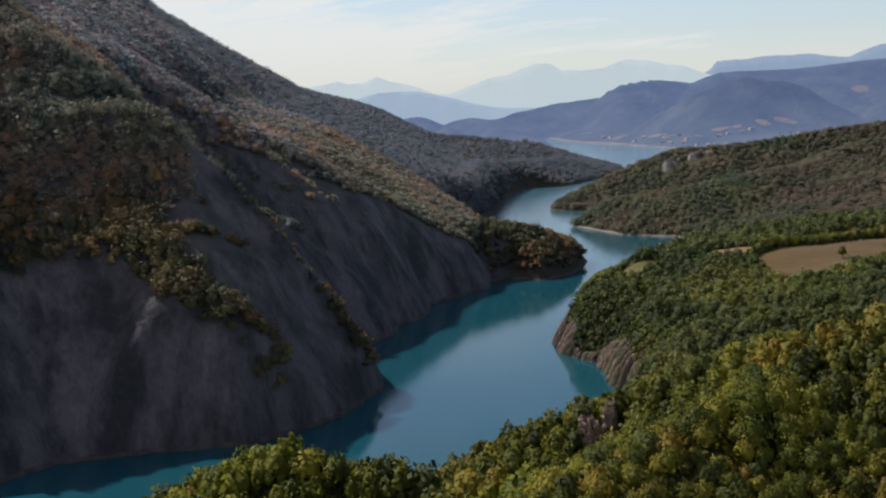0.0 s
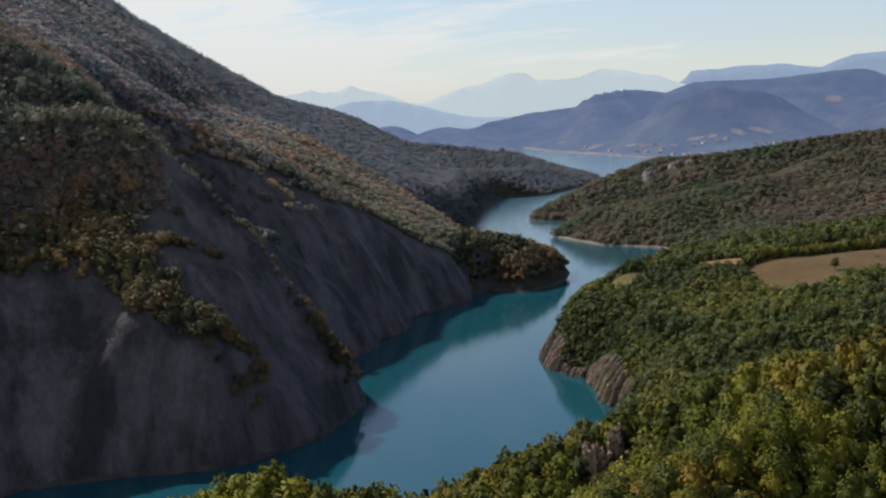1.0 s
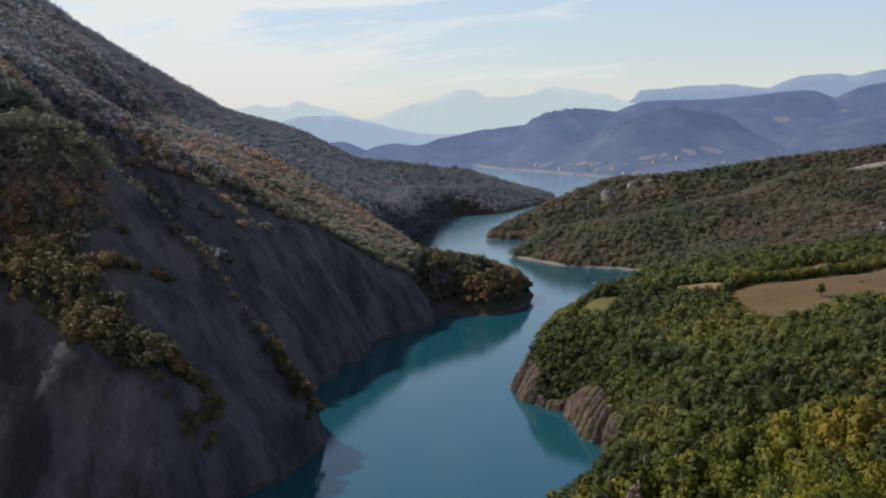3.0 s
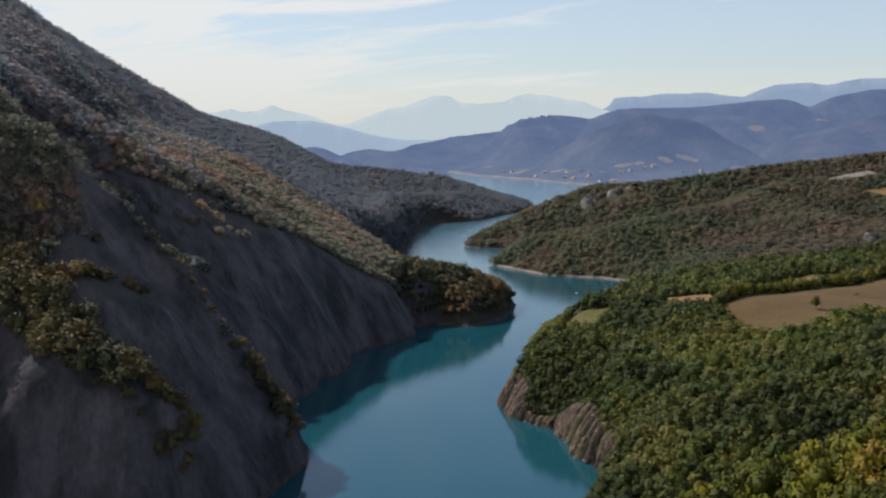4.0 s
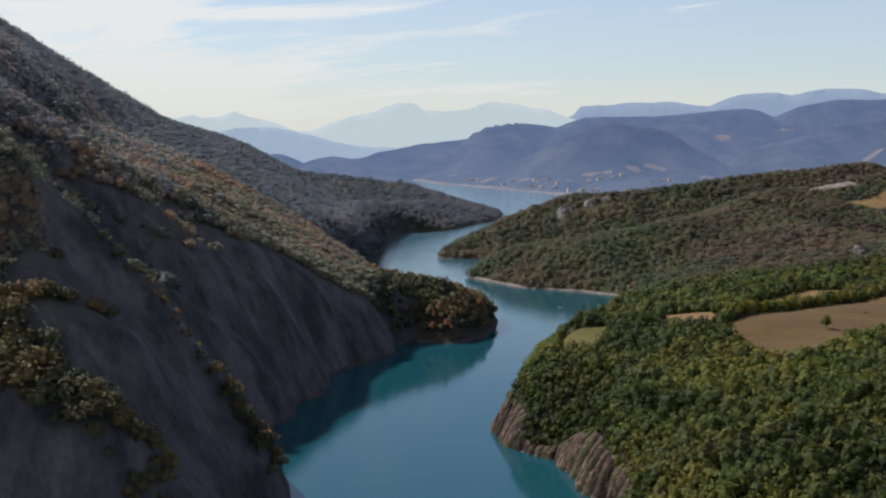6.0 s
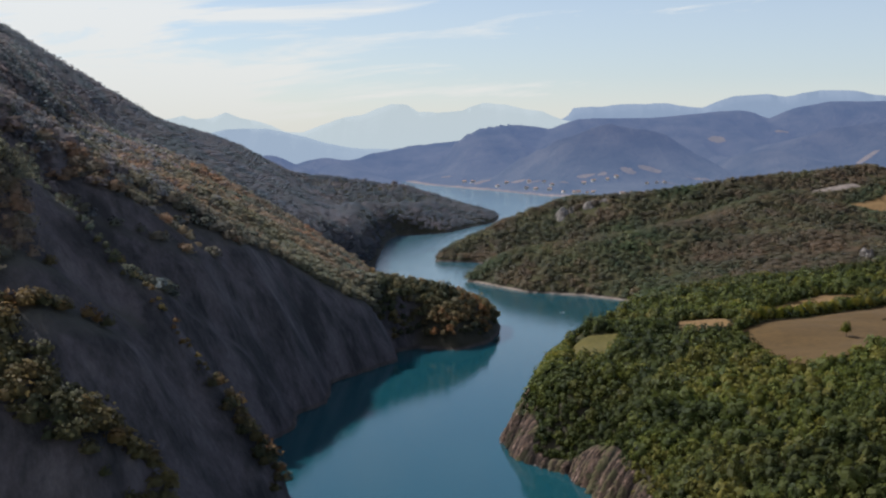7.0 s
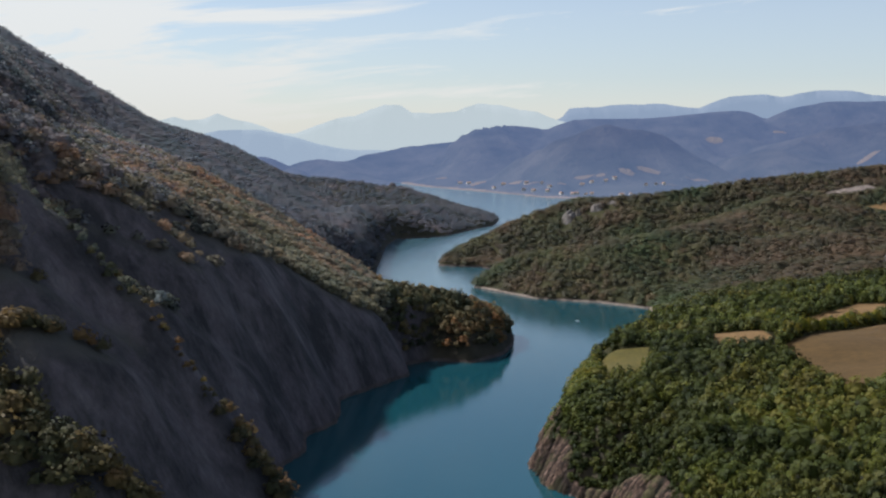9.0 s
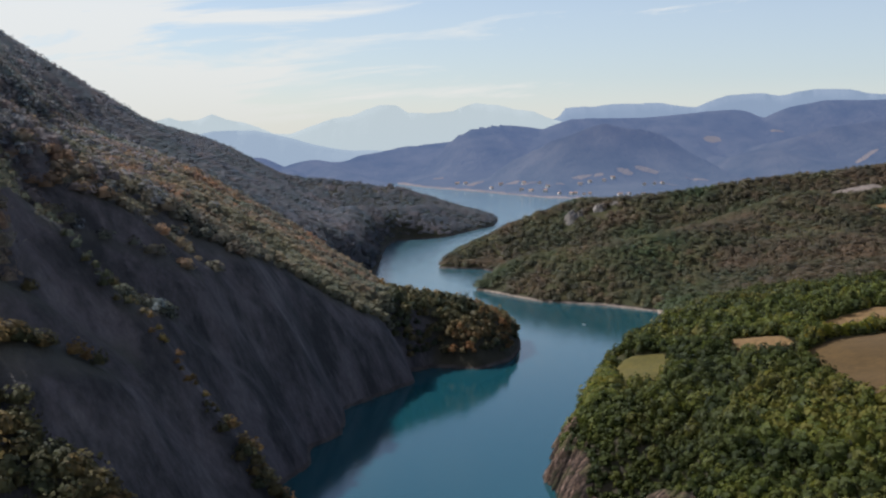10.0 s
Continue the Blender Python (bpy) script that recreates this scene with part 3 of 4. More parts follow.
me = fast_mesh("water", np.stack([X, Y, 0 * X], -1).reshape(-1, 3), grid_faces(len(wx), len(wy)))
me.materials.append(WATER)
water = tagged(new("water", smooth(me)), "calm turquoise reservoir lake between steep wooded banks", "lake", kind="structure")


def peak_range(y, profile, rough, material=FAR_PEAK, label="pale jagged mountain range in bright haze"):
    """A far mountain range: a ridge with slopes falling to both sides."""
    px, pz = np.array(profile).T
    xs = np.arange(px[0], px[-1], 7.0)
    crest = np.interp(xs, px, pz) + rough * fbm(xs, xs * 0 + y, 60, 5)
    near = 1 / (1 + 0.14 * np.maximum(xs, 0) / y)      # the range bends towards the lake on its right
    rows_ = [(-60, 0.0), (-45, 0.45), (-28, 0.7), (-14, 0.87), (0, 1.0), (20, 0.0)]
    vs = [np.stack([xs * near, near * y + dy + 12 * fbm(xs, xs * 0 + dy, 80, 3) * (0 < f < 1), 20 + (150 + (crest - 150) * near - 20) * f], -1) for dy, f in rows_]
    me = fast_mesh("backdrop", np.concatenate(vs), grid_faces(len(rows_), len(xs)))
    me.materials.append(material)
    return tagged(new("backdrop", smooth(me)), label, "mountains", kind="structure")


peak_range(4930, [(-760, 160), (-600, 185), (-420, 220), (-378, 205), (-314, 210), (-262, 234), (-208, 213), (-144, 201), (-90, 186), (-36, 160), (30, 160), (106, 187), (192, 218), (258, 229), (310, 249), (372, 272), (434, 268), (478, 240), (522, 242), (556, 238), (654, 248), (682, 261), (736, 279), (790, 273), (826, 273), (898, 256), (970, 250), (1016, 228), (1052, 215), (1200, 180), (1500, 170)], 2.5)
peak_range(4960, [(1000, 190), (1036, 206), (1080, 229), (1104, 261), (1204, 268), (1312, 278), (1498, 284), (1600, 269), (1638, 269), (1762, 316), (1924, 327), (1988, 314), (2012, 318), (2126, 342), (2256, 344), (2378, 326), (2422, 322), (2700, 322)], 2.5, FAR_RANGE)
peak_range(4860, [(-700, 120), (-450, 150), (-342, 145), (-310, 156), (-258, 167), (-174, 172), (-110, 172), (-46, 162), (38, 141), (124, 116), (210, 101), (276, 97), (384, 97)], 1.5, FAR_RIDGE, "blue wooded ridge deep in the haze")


# ---- fields ----
def inside_outline(x, y, outline):
    res = np.zeros(np.shape(x), bool)
    for (x0, y0), (x1, y1) in zip(outline, outline[1:] + outline[:1]):
        if y0 != y1:
            res ^= ((y0 > y) != (y1 > y)) & (x < (x1 - x0) * (y - y0) / (y1 - y0) + x0)
    return res


CLEARINGS = []


def field(name, outline, material, label, lift=0.5):
    """A clearing draped over the ground, its edge a little ragged."""
    CLEARINGS.append(outline)
    a = np.array(outline + outline[:1], float)
    ring = np.concatenate([p + (q - p) * np.linspace(0, 1, 12, endpoint=False)[:, None] for p, q in zip(a[:-1], a[1:])])
    mid = ring.mean(0)
    ring = mid + (ring - mid) * (1 + 0.05 * fbm(ring[:, 0], ring[:, 1], 12, 3))[:, None]
    rings = [mid + (ring - mid) * f for f in np.linspace(0.02, 1, 14)]
    v = np.stack(rings)
    v = np.concatenate([v, v[:, :1]], 1)
    z = land(v[..., 0], v[..., 1])[0] + lift
    me = fast_mesh(name, np.concatenate([v, z[..., None]], -1).reshape(-1, 3), grid_faces(v.shape[0], v.shape[1]))
    me.materials.append(material)
    return tagged(new(name, smooth(me)), label, "field", kind="structure")


field("field", [(193, 704), (203, 793), (226, 812), (264, 838), (330, 880), (430, 930), (430, 830), (320, 775), (250, 735)], PLOUGHED, "bare brown ploughed field among the woods")
field("field", [(242, 852), (256, 912), (330, 965), (362, 938), (287, 874)], STUBBLE, "narrow pale stubble field behind a hedge")
field("field", [(176, 815), (187, 862), (212, 846), (206, 810)], STUBBLE, "small pale bare patch at the wood's edge")
field("meadow", [(106, 776), (113, 822), (126, 853), (150, 846), (147, 824), (124, 778)], MEADOW, "small dry meadow on the headland above the cliff")
field("field", [(590, 1576), (604, 1594), (655, 1600), (662, 1584), (620, 1574)], PALE_ROCK, "pale bare quarry ground on the hill")
field("field", [(618, 1533), (650, 1510), (700, 1498), (800, 1490), (800, 1562), (680, 1556)], STUBBLE, "pale stubble field on the far hill")
field("field", [(100, 2330), (170, 2390), (230, 2400), (180, 2340)], STUBBLE, "pale field on the far headland")
field("field", [(210, 2360), (250, 2405), (300, 2410), (260, 2365)], PLOUGHED, "brown field on the far headland")
patch_rng = np.random.default_rng(41)
for cx_, cy_, wide_, deep_ in ((525, 3640, 26, 40), (600, 3500, 24, 22), (640, 3420, 30, 20), (690, 3330, 18, 14), (760, 3365, 30, 14), (806, 3357, 16, 12), (880, 3378, 24, 30),
                               (950, 3405, 34, 34), (1085, 3374, 42, 12), (967, 3304, 40, 10), (1405, 4128, 34, 36), (1673, 4225, 30, 16), (1705, 3659, 40, 18), (464, 3968, 20, 26)):
    turns = np.arange(7) * 0.9 + patch_rng.uniform(-0.2, 0.2, 7)
    reach = patch_rng.uniform(0.75, 1.15, 7)
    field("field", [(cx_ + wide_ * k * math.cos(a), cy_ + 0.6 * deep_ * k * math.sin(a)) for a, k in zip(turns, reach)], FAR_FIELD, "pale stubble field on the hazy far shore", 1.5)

CLEARINGS.append([(478, 1206), (478, 1216), (495, 1216), (495, 1206)])
for cx_, cy_, cw_ in ((297, 1643, 7), (333, 1647, 6), (312, 1653, 4), (355, 1653, 6)):
    CLEARINGS.append([(cx_ - cw_, cy_ - 14), (cx_ - cw_, cy_ + 3), (cx_ + cw_, cy_ + 3), (cx_ + cw_, cy_ - 14)])      # round the crags
CLEARINGS.append([(256, 1160), (258, 1205), (276, 1205), (272, 1160)])
CLEARINGS.append([(39, 356), (38, 362), (44, 366), (52, 366), (53, 361), (46, 356)])   # bare rock in the wood


# ---- woods ----
def crown_shape(r, quads, size, core, rough=0.0):
    """Leaf clumps over a lumpy crown of radius one, standing on z = 0 and two high: corners (quads, 4, 3), and the corners and faces of its dark inside."""
    lumps = r.normal(size=(7 + int(14 * rough), 3))
    lumps /= np.linalg.norm(lumps, axis=1)[:, None]
    d = r.normal(size=(quads, 3))
    d /= np.linalg.norm(d, axis=1)[:, None]
    d[:, 2] = np.where(d[:, 2] < -0.55, -d[:, 2], d[:, 2])
    bulge = 0.8 - 0.2 * rough + (0.26 + 0.3 * rough) * np.max(np.clip(d @ lumps.T, 0, 1) ** (6 + 14 * rough), axis=1) + (0.06 + 0.06 * rough) * r.normal(size=quads)
    c = d * bulge[:, None]
    n = d + (0.26 + 0.3 * rough) * r.normal(size=(quads, 3))
    n /= np.linalg.norm(n, axis=1)[:, None]
    u = np.cross(n, r.normal(size=(quads, 3)))
    u /= np.linalg.norm(u, axis=1)[:, None]
    w = np.cross(n, u)
    s = size * r.uniform(0.6, 1.35, (quads, 1))
    q = np.stack([c - u * s, c - w * s * 0.8 + n * s * 0.12, c + u * s, c + w * s * 0.8 - n * s * 0.1], 1)
    bm = bmesh.new()
    bmesh.ops.create_icosphere(bm, subdivisions=max(core, 1), radius=1)
    if not core:
        bm.clear()
        bmesh.ops.create_cone(bm, cap_ends=False, segments=4, radius1=1, radius2=0.5, depth=1.3)
        bmesh.ops.triangulate(bm, faces=bm.faces[:])
        bm.verts.index_update()
    cv = np.array([v.co[:] for v in bm.verts])
    cf = np.array([[v.index for v in f.verts] for f in bm.faces])
    bm.free()
    cv = cv * (0.72 - 0.2 * rough + 0.2 * np.max(np.clip(cv @ lumps.T, 0, 1) ** 6, axis=1))[:, None]
    for a in (q, cv):
        a[..., :2] *= (1 - 0.25 * rough * a[..., 2:3])
        a[..., 2] += 1
    nq = d + 0.3 * r.normal(size=(quads, 3))      # a crown takes the light as one rounded body
    nrm = np.concatenate([np.repeat(nq, 4, axis=0), cv - (0, 0, 1)])
    nrm /= np.linalg.norm(nrm, axis=1)[:, None] + 1e-9
    return q, cv, cf, nrm


def wood(name, spots, heights, quads, size, material, label, kinds=7, seed=1, wide=0.42, core=1, rough=0.0, sink=0.0, calm=0.0):
    """A wood as one mesh: crowns of leaf clumps, each turned and sized by chance. calm: how far the canopy takes the light as one even roof of leaves."""
    r = np.random.default_rng(seed)
    shapes = [crown_shape(r, quads, size, core, rough) for _ in range(kinds)]
    pick = r.integers(0, kinds, len(spots))
    verts, faces, tones, normals, base = [], [], [], [], 0
    for k, (q, cv, cf, nrm) in enumerate(shapes):
        sel = pick == k
        n = sel.sum()
        if not n:
            continue
        turn = r.uniform(0, 6.283, n)
        cs, sn = np.cos(turn), np.sin(turn)
        rad = heights[sel] * wide * r.uniform(0.82, 1.2, n)
        hgt = heights[sel] * 0.5
        # triangles become quads with a doubled corner left out: the inside is cut to four-cornered faces below
        local = np.concatenate([q.reshape(-1, 3), cv])
        x = (local[:, 0][None] * cs[:, None] - local[:, 1][None] * sn[:, None]) * rad[:, None] + spots[sel, 0][:, None]
        y = (local[:, 0][None] * sn[:, None] + local[:, 1][None] * cs[:, None]) * rad[:, None] + spots[sel, 1][:, None]
        z = (local[:, 2][None] - 2 * sink) * hgt[:, None] + spots[sel, 2][:, None]
        nrm = nrm * (1 - calm) + np.array((0.0, 0.0, calm))
        verts.append(np.stack([x, y, z], -1).reshape(-1, 3))
        normals.append(np.stack([nrm[:, 0][None] * cs[:, None] - nrm[:, 1][None] * sn[:, None], nrm[:, 0][None] * sn[:, None] + nrm[:, 1][None] * cs[:, None],
                                 np.broadcast_to(nrm[:, 2], (n, len(nrm)))], -1).reshape(-1, 3))
        lean = 0.5 + 0.55 * fbm(spots[sel, 0], spots[sel, 1], 30, 3)      # like trees stand together
        tones.append(np.repeat(((0.5 * r.random(n) + 0.5 * lean - 0.5) * 1.35 + 0.5).clip(0, 1), len(local)))
        quad = np.arange(len(q) * 4).reshape(-1, 4)
        tri = np.concatenate([quad[:, [0, 1, 2]], quad[:, [0, 2, 3]], cf + len(q) * 4])
        faces.append((tri[None] + (np.arange(n) * len(local))[:, None, None]).reshape(-1, 3) + base)
        base += n * len(local)
    me = fast_mesh(name, np.concatenate(verts), np.concatenate(faces))
    me.attributes.new("tone", "FLOAT", "POINT").data.foreach_set("value", np.concatenate(tones).astype(np.float32))
    me.attributes.new("round", "FLOAT_VECTOR", "POINT").data.foreach_set("vector", np.concatenate(normals).astype(np.float32).ravel())
    me.materials.append(material)
    return tagged(new(name, me), label, "woods", kind="stuff")


def scatter(x0, x1, y0, y1, gap, seed, whole=False):
    r = np.random.default_rng(seed)
    gx_, gy_ = np.meshgrid(np.arange(x0, x1, gap), np.arange(y0, y1, gap * 0.87), indexing="ij")
    gx_ = gx_ + (np.arange(gx_.shape[1]) % 2)[None] * gap / 2
    x = gx_.ravel() + r.uniform(-0.38, 0.38, gx_.size) * gap
    y = gy_.ravel() + r.uniform(-0.38, 0.38, gx_.size) * gap
    # only the stretch of the valley that lies open to the flight
    seen = (x > -0.40 * y - 25) & (x < np.maximum(0.40 * y, 0.56 * (y - 230) - 50) + 25)
    if not whole:
        x, y = x[seen], y[seen]
    z, d, left, lake = land(x, y)
    e = 2.0
    slope = np.hypot(land(x + e, y)[0] - land(x - e, y)[0], land(x, y + e)[0] - land(x, y - e)[0]) / (2 * e)
    keep = ~lake & (z > 1.4) & (d > 2.5)
    for outline in CLEARINGS:
        keep &= ~inside_outline(x, y, outline) & ~inside_outline(x, y + 5, outline)
    return x[keep], y[keep], z[keep], slope[keep], left[keep], d[keep], r


# right bank: the near hill
x, y, z, slope, left, d, r = scatter(-130, 420, 215, 480, 5.2, 11)
ok = ~left & (r.random(len(x)) < 0.97)
spots = np.stack([x, y, z - 1.2 + 0.5 * np.minimum(slope, 2)], -1)[ok]
heights = (7.6 + 1.6 * fbm(spots[:, 0], spots[:, 1], 40, 3) + r.normal(0, 1.4, len(spots))).clip(4, 12) * np.where(r.random(len(spots)) < 0.12, 1.25, 1)
order = np.argsort(np.hypot(spots[:, 0] - 60, spots[:, 1] - 285))
single, near = order[:300], order[300:]
NEAR_TREES = [(tuple(spots[i]), heights[i]) for i in single]
wood("forest", spots[near], heights[near], 78, 0.195, LEAF_GREEN, "dense green broadleaf wood with some yellowing crowns on the near hill", seed=3, wide=0.43, rough=0.8)

# saplings and bushes between its trees
x, y, z, slope, left, d, r = scatter(-10, 165, 222, 405, 3.3, 28)
ok = ~left
spots = np.stack([x, y, z - 0.4], -1)[ok]
heights = (2.9 + 0.8 * fbm(spots[:, 0], spots[:, 1], 25, 3) + r.normal(0, 0.5, len(spots))).clip(1.6, 4.5)
wood("scrub", spots, heights, 15, 0.42, LEAF_GREEN, "green saplings and bushes filling the gaps of the near wood", seed=29, wide=0.62, core=0, rough=0.4)

# the same wood goes on under the start of the flight
x, y, z, slope, left, d, r = scatter(-190, 190, -90, 235, 6.2, 18, True)
ok = ~left & ((y < 214) | (np.abs(x - 30) > 115))
spots = np.stack([x, y, z - 1.0], -1)[ok]
heights = (8.0 + 1.6 * fbm(spots[:, 0], spots[:, 1], 40, 3) + r.normal(0, 1.3, len(spots))).clip(4, 12)
wood("forest", spots, heights, 13, 0.45, LEAF_GREEN, "green broadleaf wood on the hilltop under the flight", seed=19, wide=0.46, core=0, rough=0.4)

# the headland behind it, and low scrub along the cliff's brink
x, y, z, slope, left, d, r = scatter(50, 560, 480, 1180, 5.0, 15)
ok = ~left & ((cliff_top(y) <= 0) | (d > cliff_top(y) / 1.9 + 3.5)) & (r.random(len(x)) < 0.97)
spots = np.stack([x, y, z - 0.5 + 0.6 * np.minimum(slope, 2)], -1)[ok]
heights = (6.2 + 1.5 * fbm(spots[:, 0], spots[:, 1], 40, 3) + r.normal(0, 1.1, len(spots))).clip(3.2, 10) * np.where(r.random(len(spots)) < 0.14, 1.4, 1)
wood("forest", spots, heights, 35, 0.28, LEAF_HEAD, "dense olive-green broadleaf wood on the headland", seed=4, wide=0.5, core=0, rough=0.35)
x, y, z, slope, left, d, r = scatter(60, 135, 575, 850, 2.7, 16)
ok = ~left & (d < 30) & (r.random(len(x)) < np.where(d > cliff_top(y) / 1.9 + 1.0, 0.95, 0.12))
spots = np.stack([x, y, z - 0.3 + 0.6 * np.minimum(slope, 3)], -1)[ok]
heights = (3.4 + 3.4 * np.clip((spots[:, 1] - 715) / 30, 0, 1) + r.normal(0, 0.9, len(spots))).clip(1.6, 8)
wood("scrub", spots, heights, 28, 0.34, LEAF_HEAD, "low green scrub hanging over the cliff's brink", seed=17, wide=0.55, core=0)

# left bank: sparse on the rock walls, thick above them
x, y, z, slope, left, d, r = scatter(-420, 140, 480, 1250, 3.9, 12)
cover = fbm(x, y, 45, 3) + 0.25 * r.normal(size=len(x))
crest = np.array(LEFT_RISES[1][1][:4])
band = np.minimum(line_distance(x, y, crest) / np.where(y < np.interp(x, crest[:, 0], crest[:, 1]), 15, 9), np.minimum(line_distance(x, y, LEFT_RISES[0][1][5:]) / 7, line_distance(x, y, LEFT_RISES[0][1][:6]) / 4.2))
bare = ((slope > 1.2 + 0.2 * r.normal(size=len(x))) | ((slope > 0.64) & (x > -150) & (y < 700)) | ((slope > 0.8) & (d < np.interp(y, [700, 820, 925, 960, 1015], [100, 80, 50, 36, 4])))) & (d < 110) & (y < 1000) & ~((y < 655) & (z > 92 + 16 * cover + 8 * r.normal(size=len(x))) & (x < -142))
gully = fbm(0.85 * y - 0.5 * x, 0.15 * x, 20, 3) + 0.3 * r.normal(size=len(x))
thin = (y < 760) | (r.random(len(x)) < 0.74)
ok = left & thin & (np.where(bare, np.maximum(cover - 0.15, gully) > 1.15, cover > -2) | (band < 1))
spots = np.stack([x, y, z - 0.3 + 0.8 * np.minimum(slope, 2)], -1)[ok]
heights = (5.0 + 0.8 * fbm(spots[:, 0], spots[:, 1], 40, 3) + r.normal(0, 0.8, len(spots))).clip(3.2, 8) * np.where(bare[ok] & (band[ok] > 1), 0.36, 1) * np.where(line_distance(spots[:, 0], spots[:, 1], LEFT_RISES[0][1][:6]) < 5, 0.48, 1) * np.where(line_distance(spots[:, 0], spots[:, 1], LEFT_RISES[1][1]) < 13, 1.15, 1)
x2, y2, z2, slope2, left2, d2, r2 = scatter(-330, -130, 480, 720, 4.5, 22)
ok2 = left2 & (z2 > 94 + 16 * fbm(x2, y2, 45, 3) + 6 * r2.normal(size=len(x2))) & (x2 < -136 + 9 * fbm(x2, y2, 20, 3) + 5 * r2.normal(size=len(x2))) & (slope2 > 0.8)
spots = np.concatenate([spots, np.stack([x2, y2, z2 - 0.3 + 0.8 * np.minimum(slope2, 2)], -1)[ok2]])
heights = np.concatenate([heights, (6.6 + r2.normal(0, 1.2, ok2.sum())).clip(4, 10)])
sparse = np.concatenate([bare[ok] & (band[ok] > 1), np.zeros(ok2.sum(), bool)])
spots, heights = spots[~sparse], heights[~sparse]
front = spots[:, 1] < 740
heights = heights * np.where(spots[:, 1] > 760, 1.12, 1)
upper = front & (spots[:, 2] > 103 + 8 * r.normal(size=len(spots)))
front = front & ~upper
wood("forest", spots[upper], heights[upper], 34, 0.27, LEAF_SLOPE, "muted brown and green wood above the rock wall", seed=27, wide=0.62, core=0, rough=0.5, sink=0.03, calm=0.45)
wood("forest", spots[front], heights[front], 66, 0.19, LEAF_RUST, "autumn-tinted scrub and low broadleaf wood above the rock wall", seed=5, wide=0.64, core=0, rough=0.5, sink=0.0, calm=0.0)
middle = ~front & ~upper & (spots[:, 1] < 930)
cape = (spots[:, 0] > 25) & (spots[:, 1] > 985) & (spots[:, 1] < 1150)
lofty = ~cape & (spots[:, 2] > 138 + 22 * r.normal(size=len(spots))) & ~front & ~upper
middle = middle & ~lofty
back = ~front & ~upper & ~middle & ~cape & ~lofty
wood("forest", spots[middle], heights[middle], 34, 0.25, LEAF_AUTUMN, "autumn-tinted broadleaf wood above the bare rock wall", seed=9, wide=0.76, core=0, rough=0.3, sink=0.12, calm=0.45)
wood("forest", spots[back], heights[back], 22, 0.31, LEAF_AUTUMN, "autumn-tinted broadleaf wood on the mountainside", seed=10, wide=0.76, core=0, sink=0.15, calm=0.5)
wood("forest", spots[lofty], heights[lofty], 22, 0.3, LEAF_HIGH, "wood high on the mountainside, its leaf colour greyed for haze", seed=26, wide=0.78, core=0, sink=0.12, calm=0.5)
wood("forest", spots[cape], heights[cape], 28, 0.3, LEAF_RUST, "rust-brown low wood on the rocky cape", seed=25, wide=0.64, core=0, rough=0.3, sink=0.1, calm=0.2)
x, y, z, slope, left, d, r = scatter(-560, 420, 1250, 2560, 8.2, 13)
ok = left & (r.random(len(x)) < 0.95)
spots = np.stack([x, y, z - 0.8], -1)[ok]
heights = (6.7 + r.normal(0, 1.0, len(spots))).clip(3.5, 11)
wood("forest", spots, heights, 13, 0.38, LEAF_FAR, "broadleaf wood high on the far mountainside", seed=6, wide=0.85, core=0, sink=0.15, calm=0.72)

# right bank: the hills behind the fields
x, y, z, slope, left, d, r = scatter(60, 1100, 1180, 1780, 7.2, 14)
ok = ~left & (r.random(len(x)) < 0.96)
spots = np.stack([x, y, z - 0.8], -1)[ok]
heights = (6.6 + 1.5 * fbm(spots[:, 0], spots[:, 1], 50, 3) + r.normal(0, 1.2, len(spots))).clip(3.5, 11)
wood("forest", spots, heights, 24, 0.36, LEAF_MIXED, "green and rust-brown wood on the hill across the bay", seed=8, wide=0.8, core=0, sink=0.25, calm=0.45)


def tree_shapes(count):
    """Meshes of trunk and crown for single broadleaf trees, one metre tall."""
    r = np.random.default_rng(21)
    made = []
    for k in range(count):
        bm = bmesh.new()
        limbs = [((0, 0, 0), (0.01, 0.0, 0.5), 0.035, 0.018)]
        for i in range(4):
            a = i * 1.57 + r.uniform(-0.4, 0.4)
            z0 = r.uniform(0.22, 0.4)
            limbs.append(((0.005, 0, z0), (0.26 * math.cos(a), 0.26 * math.sin(a), z0 + r.uniform(0.18, 0.3)), 0.016, 0.006))
        for p, q, r0, r1 in limbs:
            p, q = Vector(p), Vector(q)
            m = Matrix.Translation((p + q) / 2) @ (q - p).to_track_quat("Z", "Y").to_matrix().to_4x4()
            bmesh.ops.create_cone(bm, cap_ends=True, segments=6, radius1=r0, radius2=r1, depth=(q - p).length, matrix=m)
        trunk = bpy.data.meshes.new("trunk")
        bm.to_mesh(trunk)
        bm.free()
        trunk.materials.append(BARK)
        q, cv, cf, nrm = crown_shape(r, 470, 0.093, 1, 1.0)
        local = np.concatenate([q.reshape(-1, 3), cv]) * (0.43 * r.uniform(0.9, 1.12), 0.43 * r.uniform(0.9, 1.12), 0.46) + (0, 0, 0.08)
        quad = np.arange(len(q) * 4).reshape(-1, 4)
        crown = fast_mesh("crown", local, np.concatenate([quad[:, [0, 1, 2]], quad[:, [0, 2, 3]], cf + len(q) * 4]))
        crown.attributes.new("round", "FLOAT_VECTOR", "POINT").data.foreach_set("vector", nrm.astype(np.float32).ravel())
        crown.materials.append(LEAF_SINGLE)
        made.append((trunk, crown))
    return made


def broadleaf_tree(trunk, crown, place, height, turn, label, group):
    root = new("tree")
    for name, me in (("trunk", trunk), ("crown", crown)):
        o = new(name, me)
        o.parent = root
    root.matrix_basis = pose(*place, 0, 0, turn) @ Matrix.Diagonal((height, height, height, 1))
    return tagged(root, label, "tree", group)


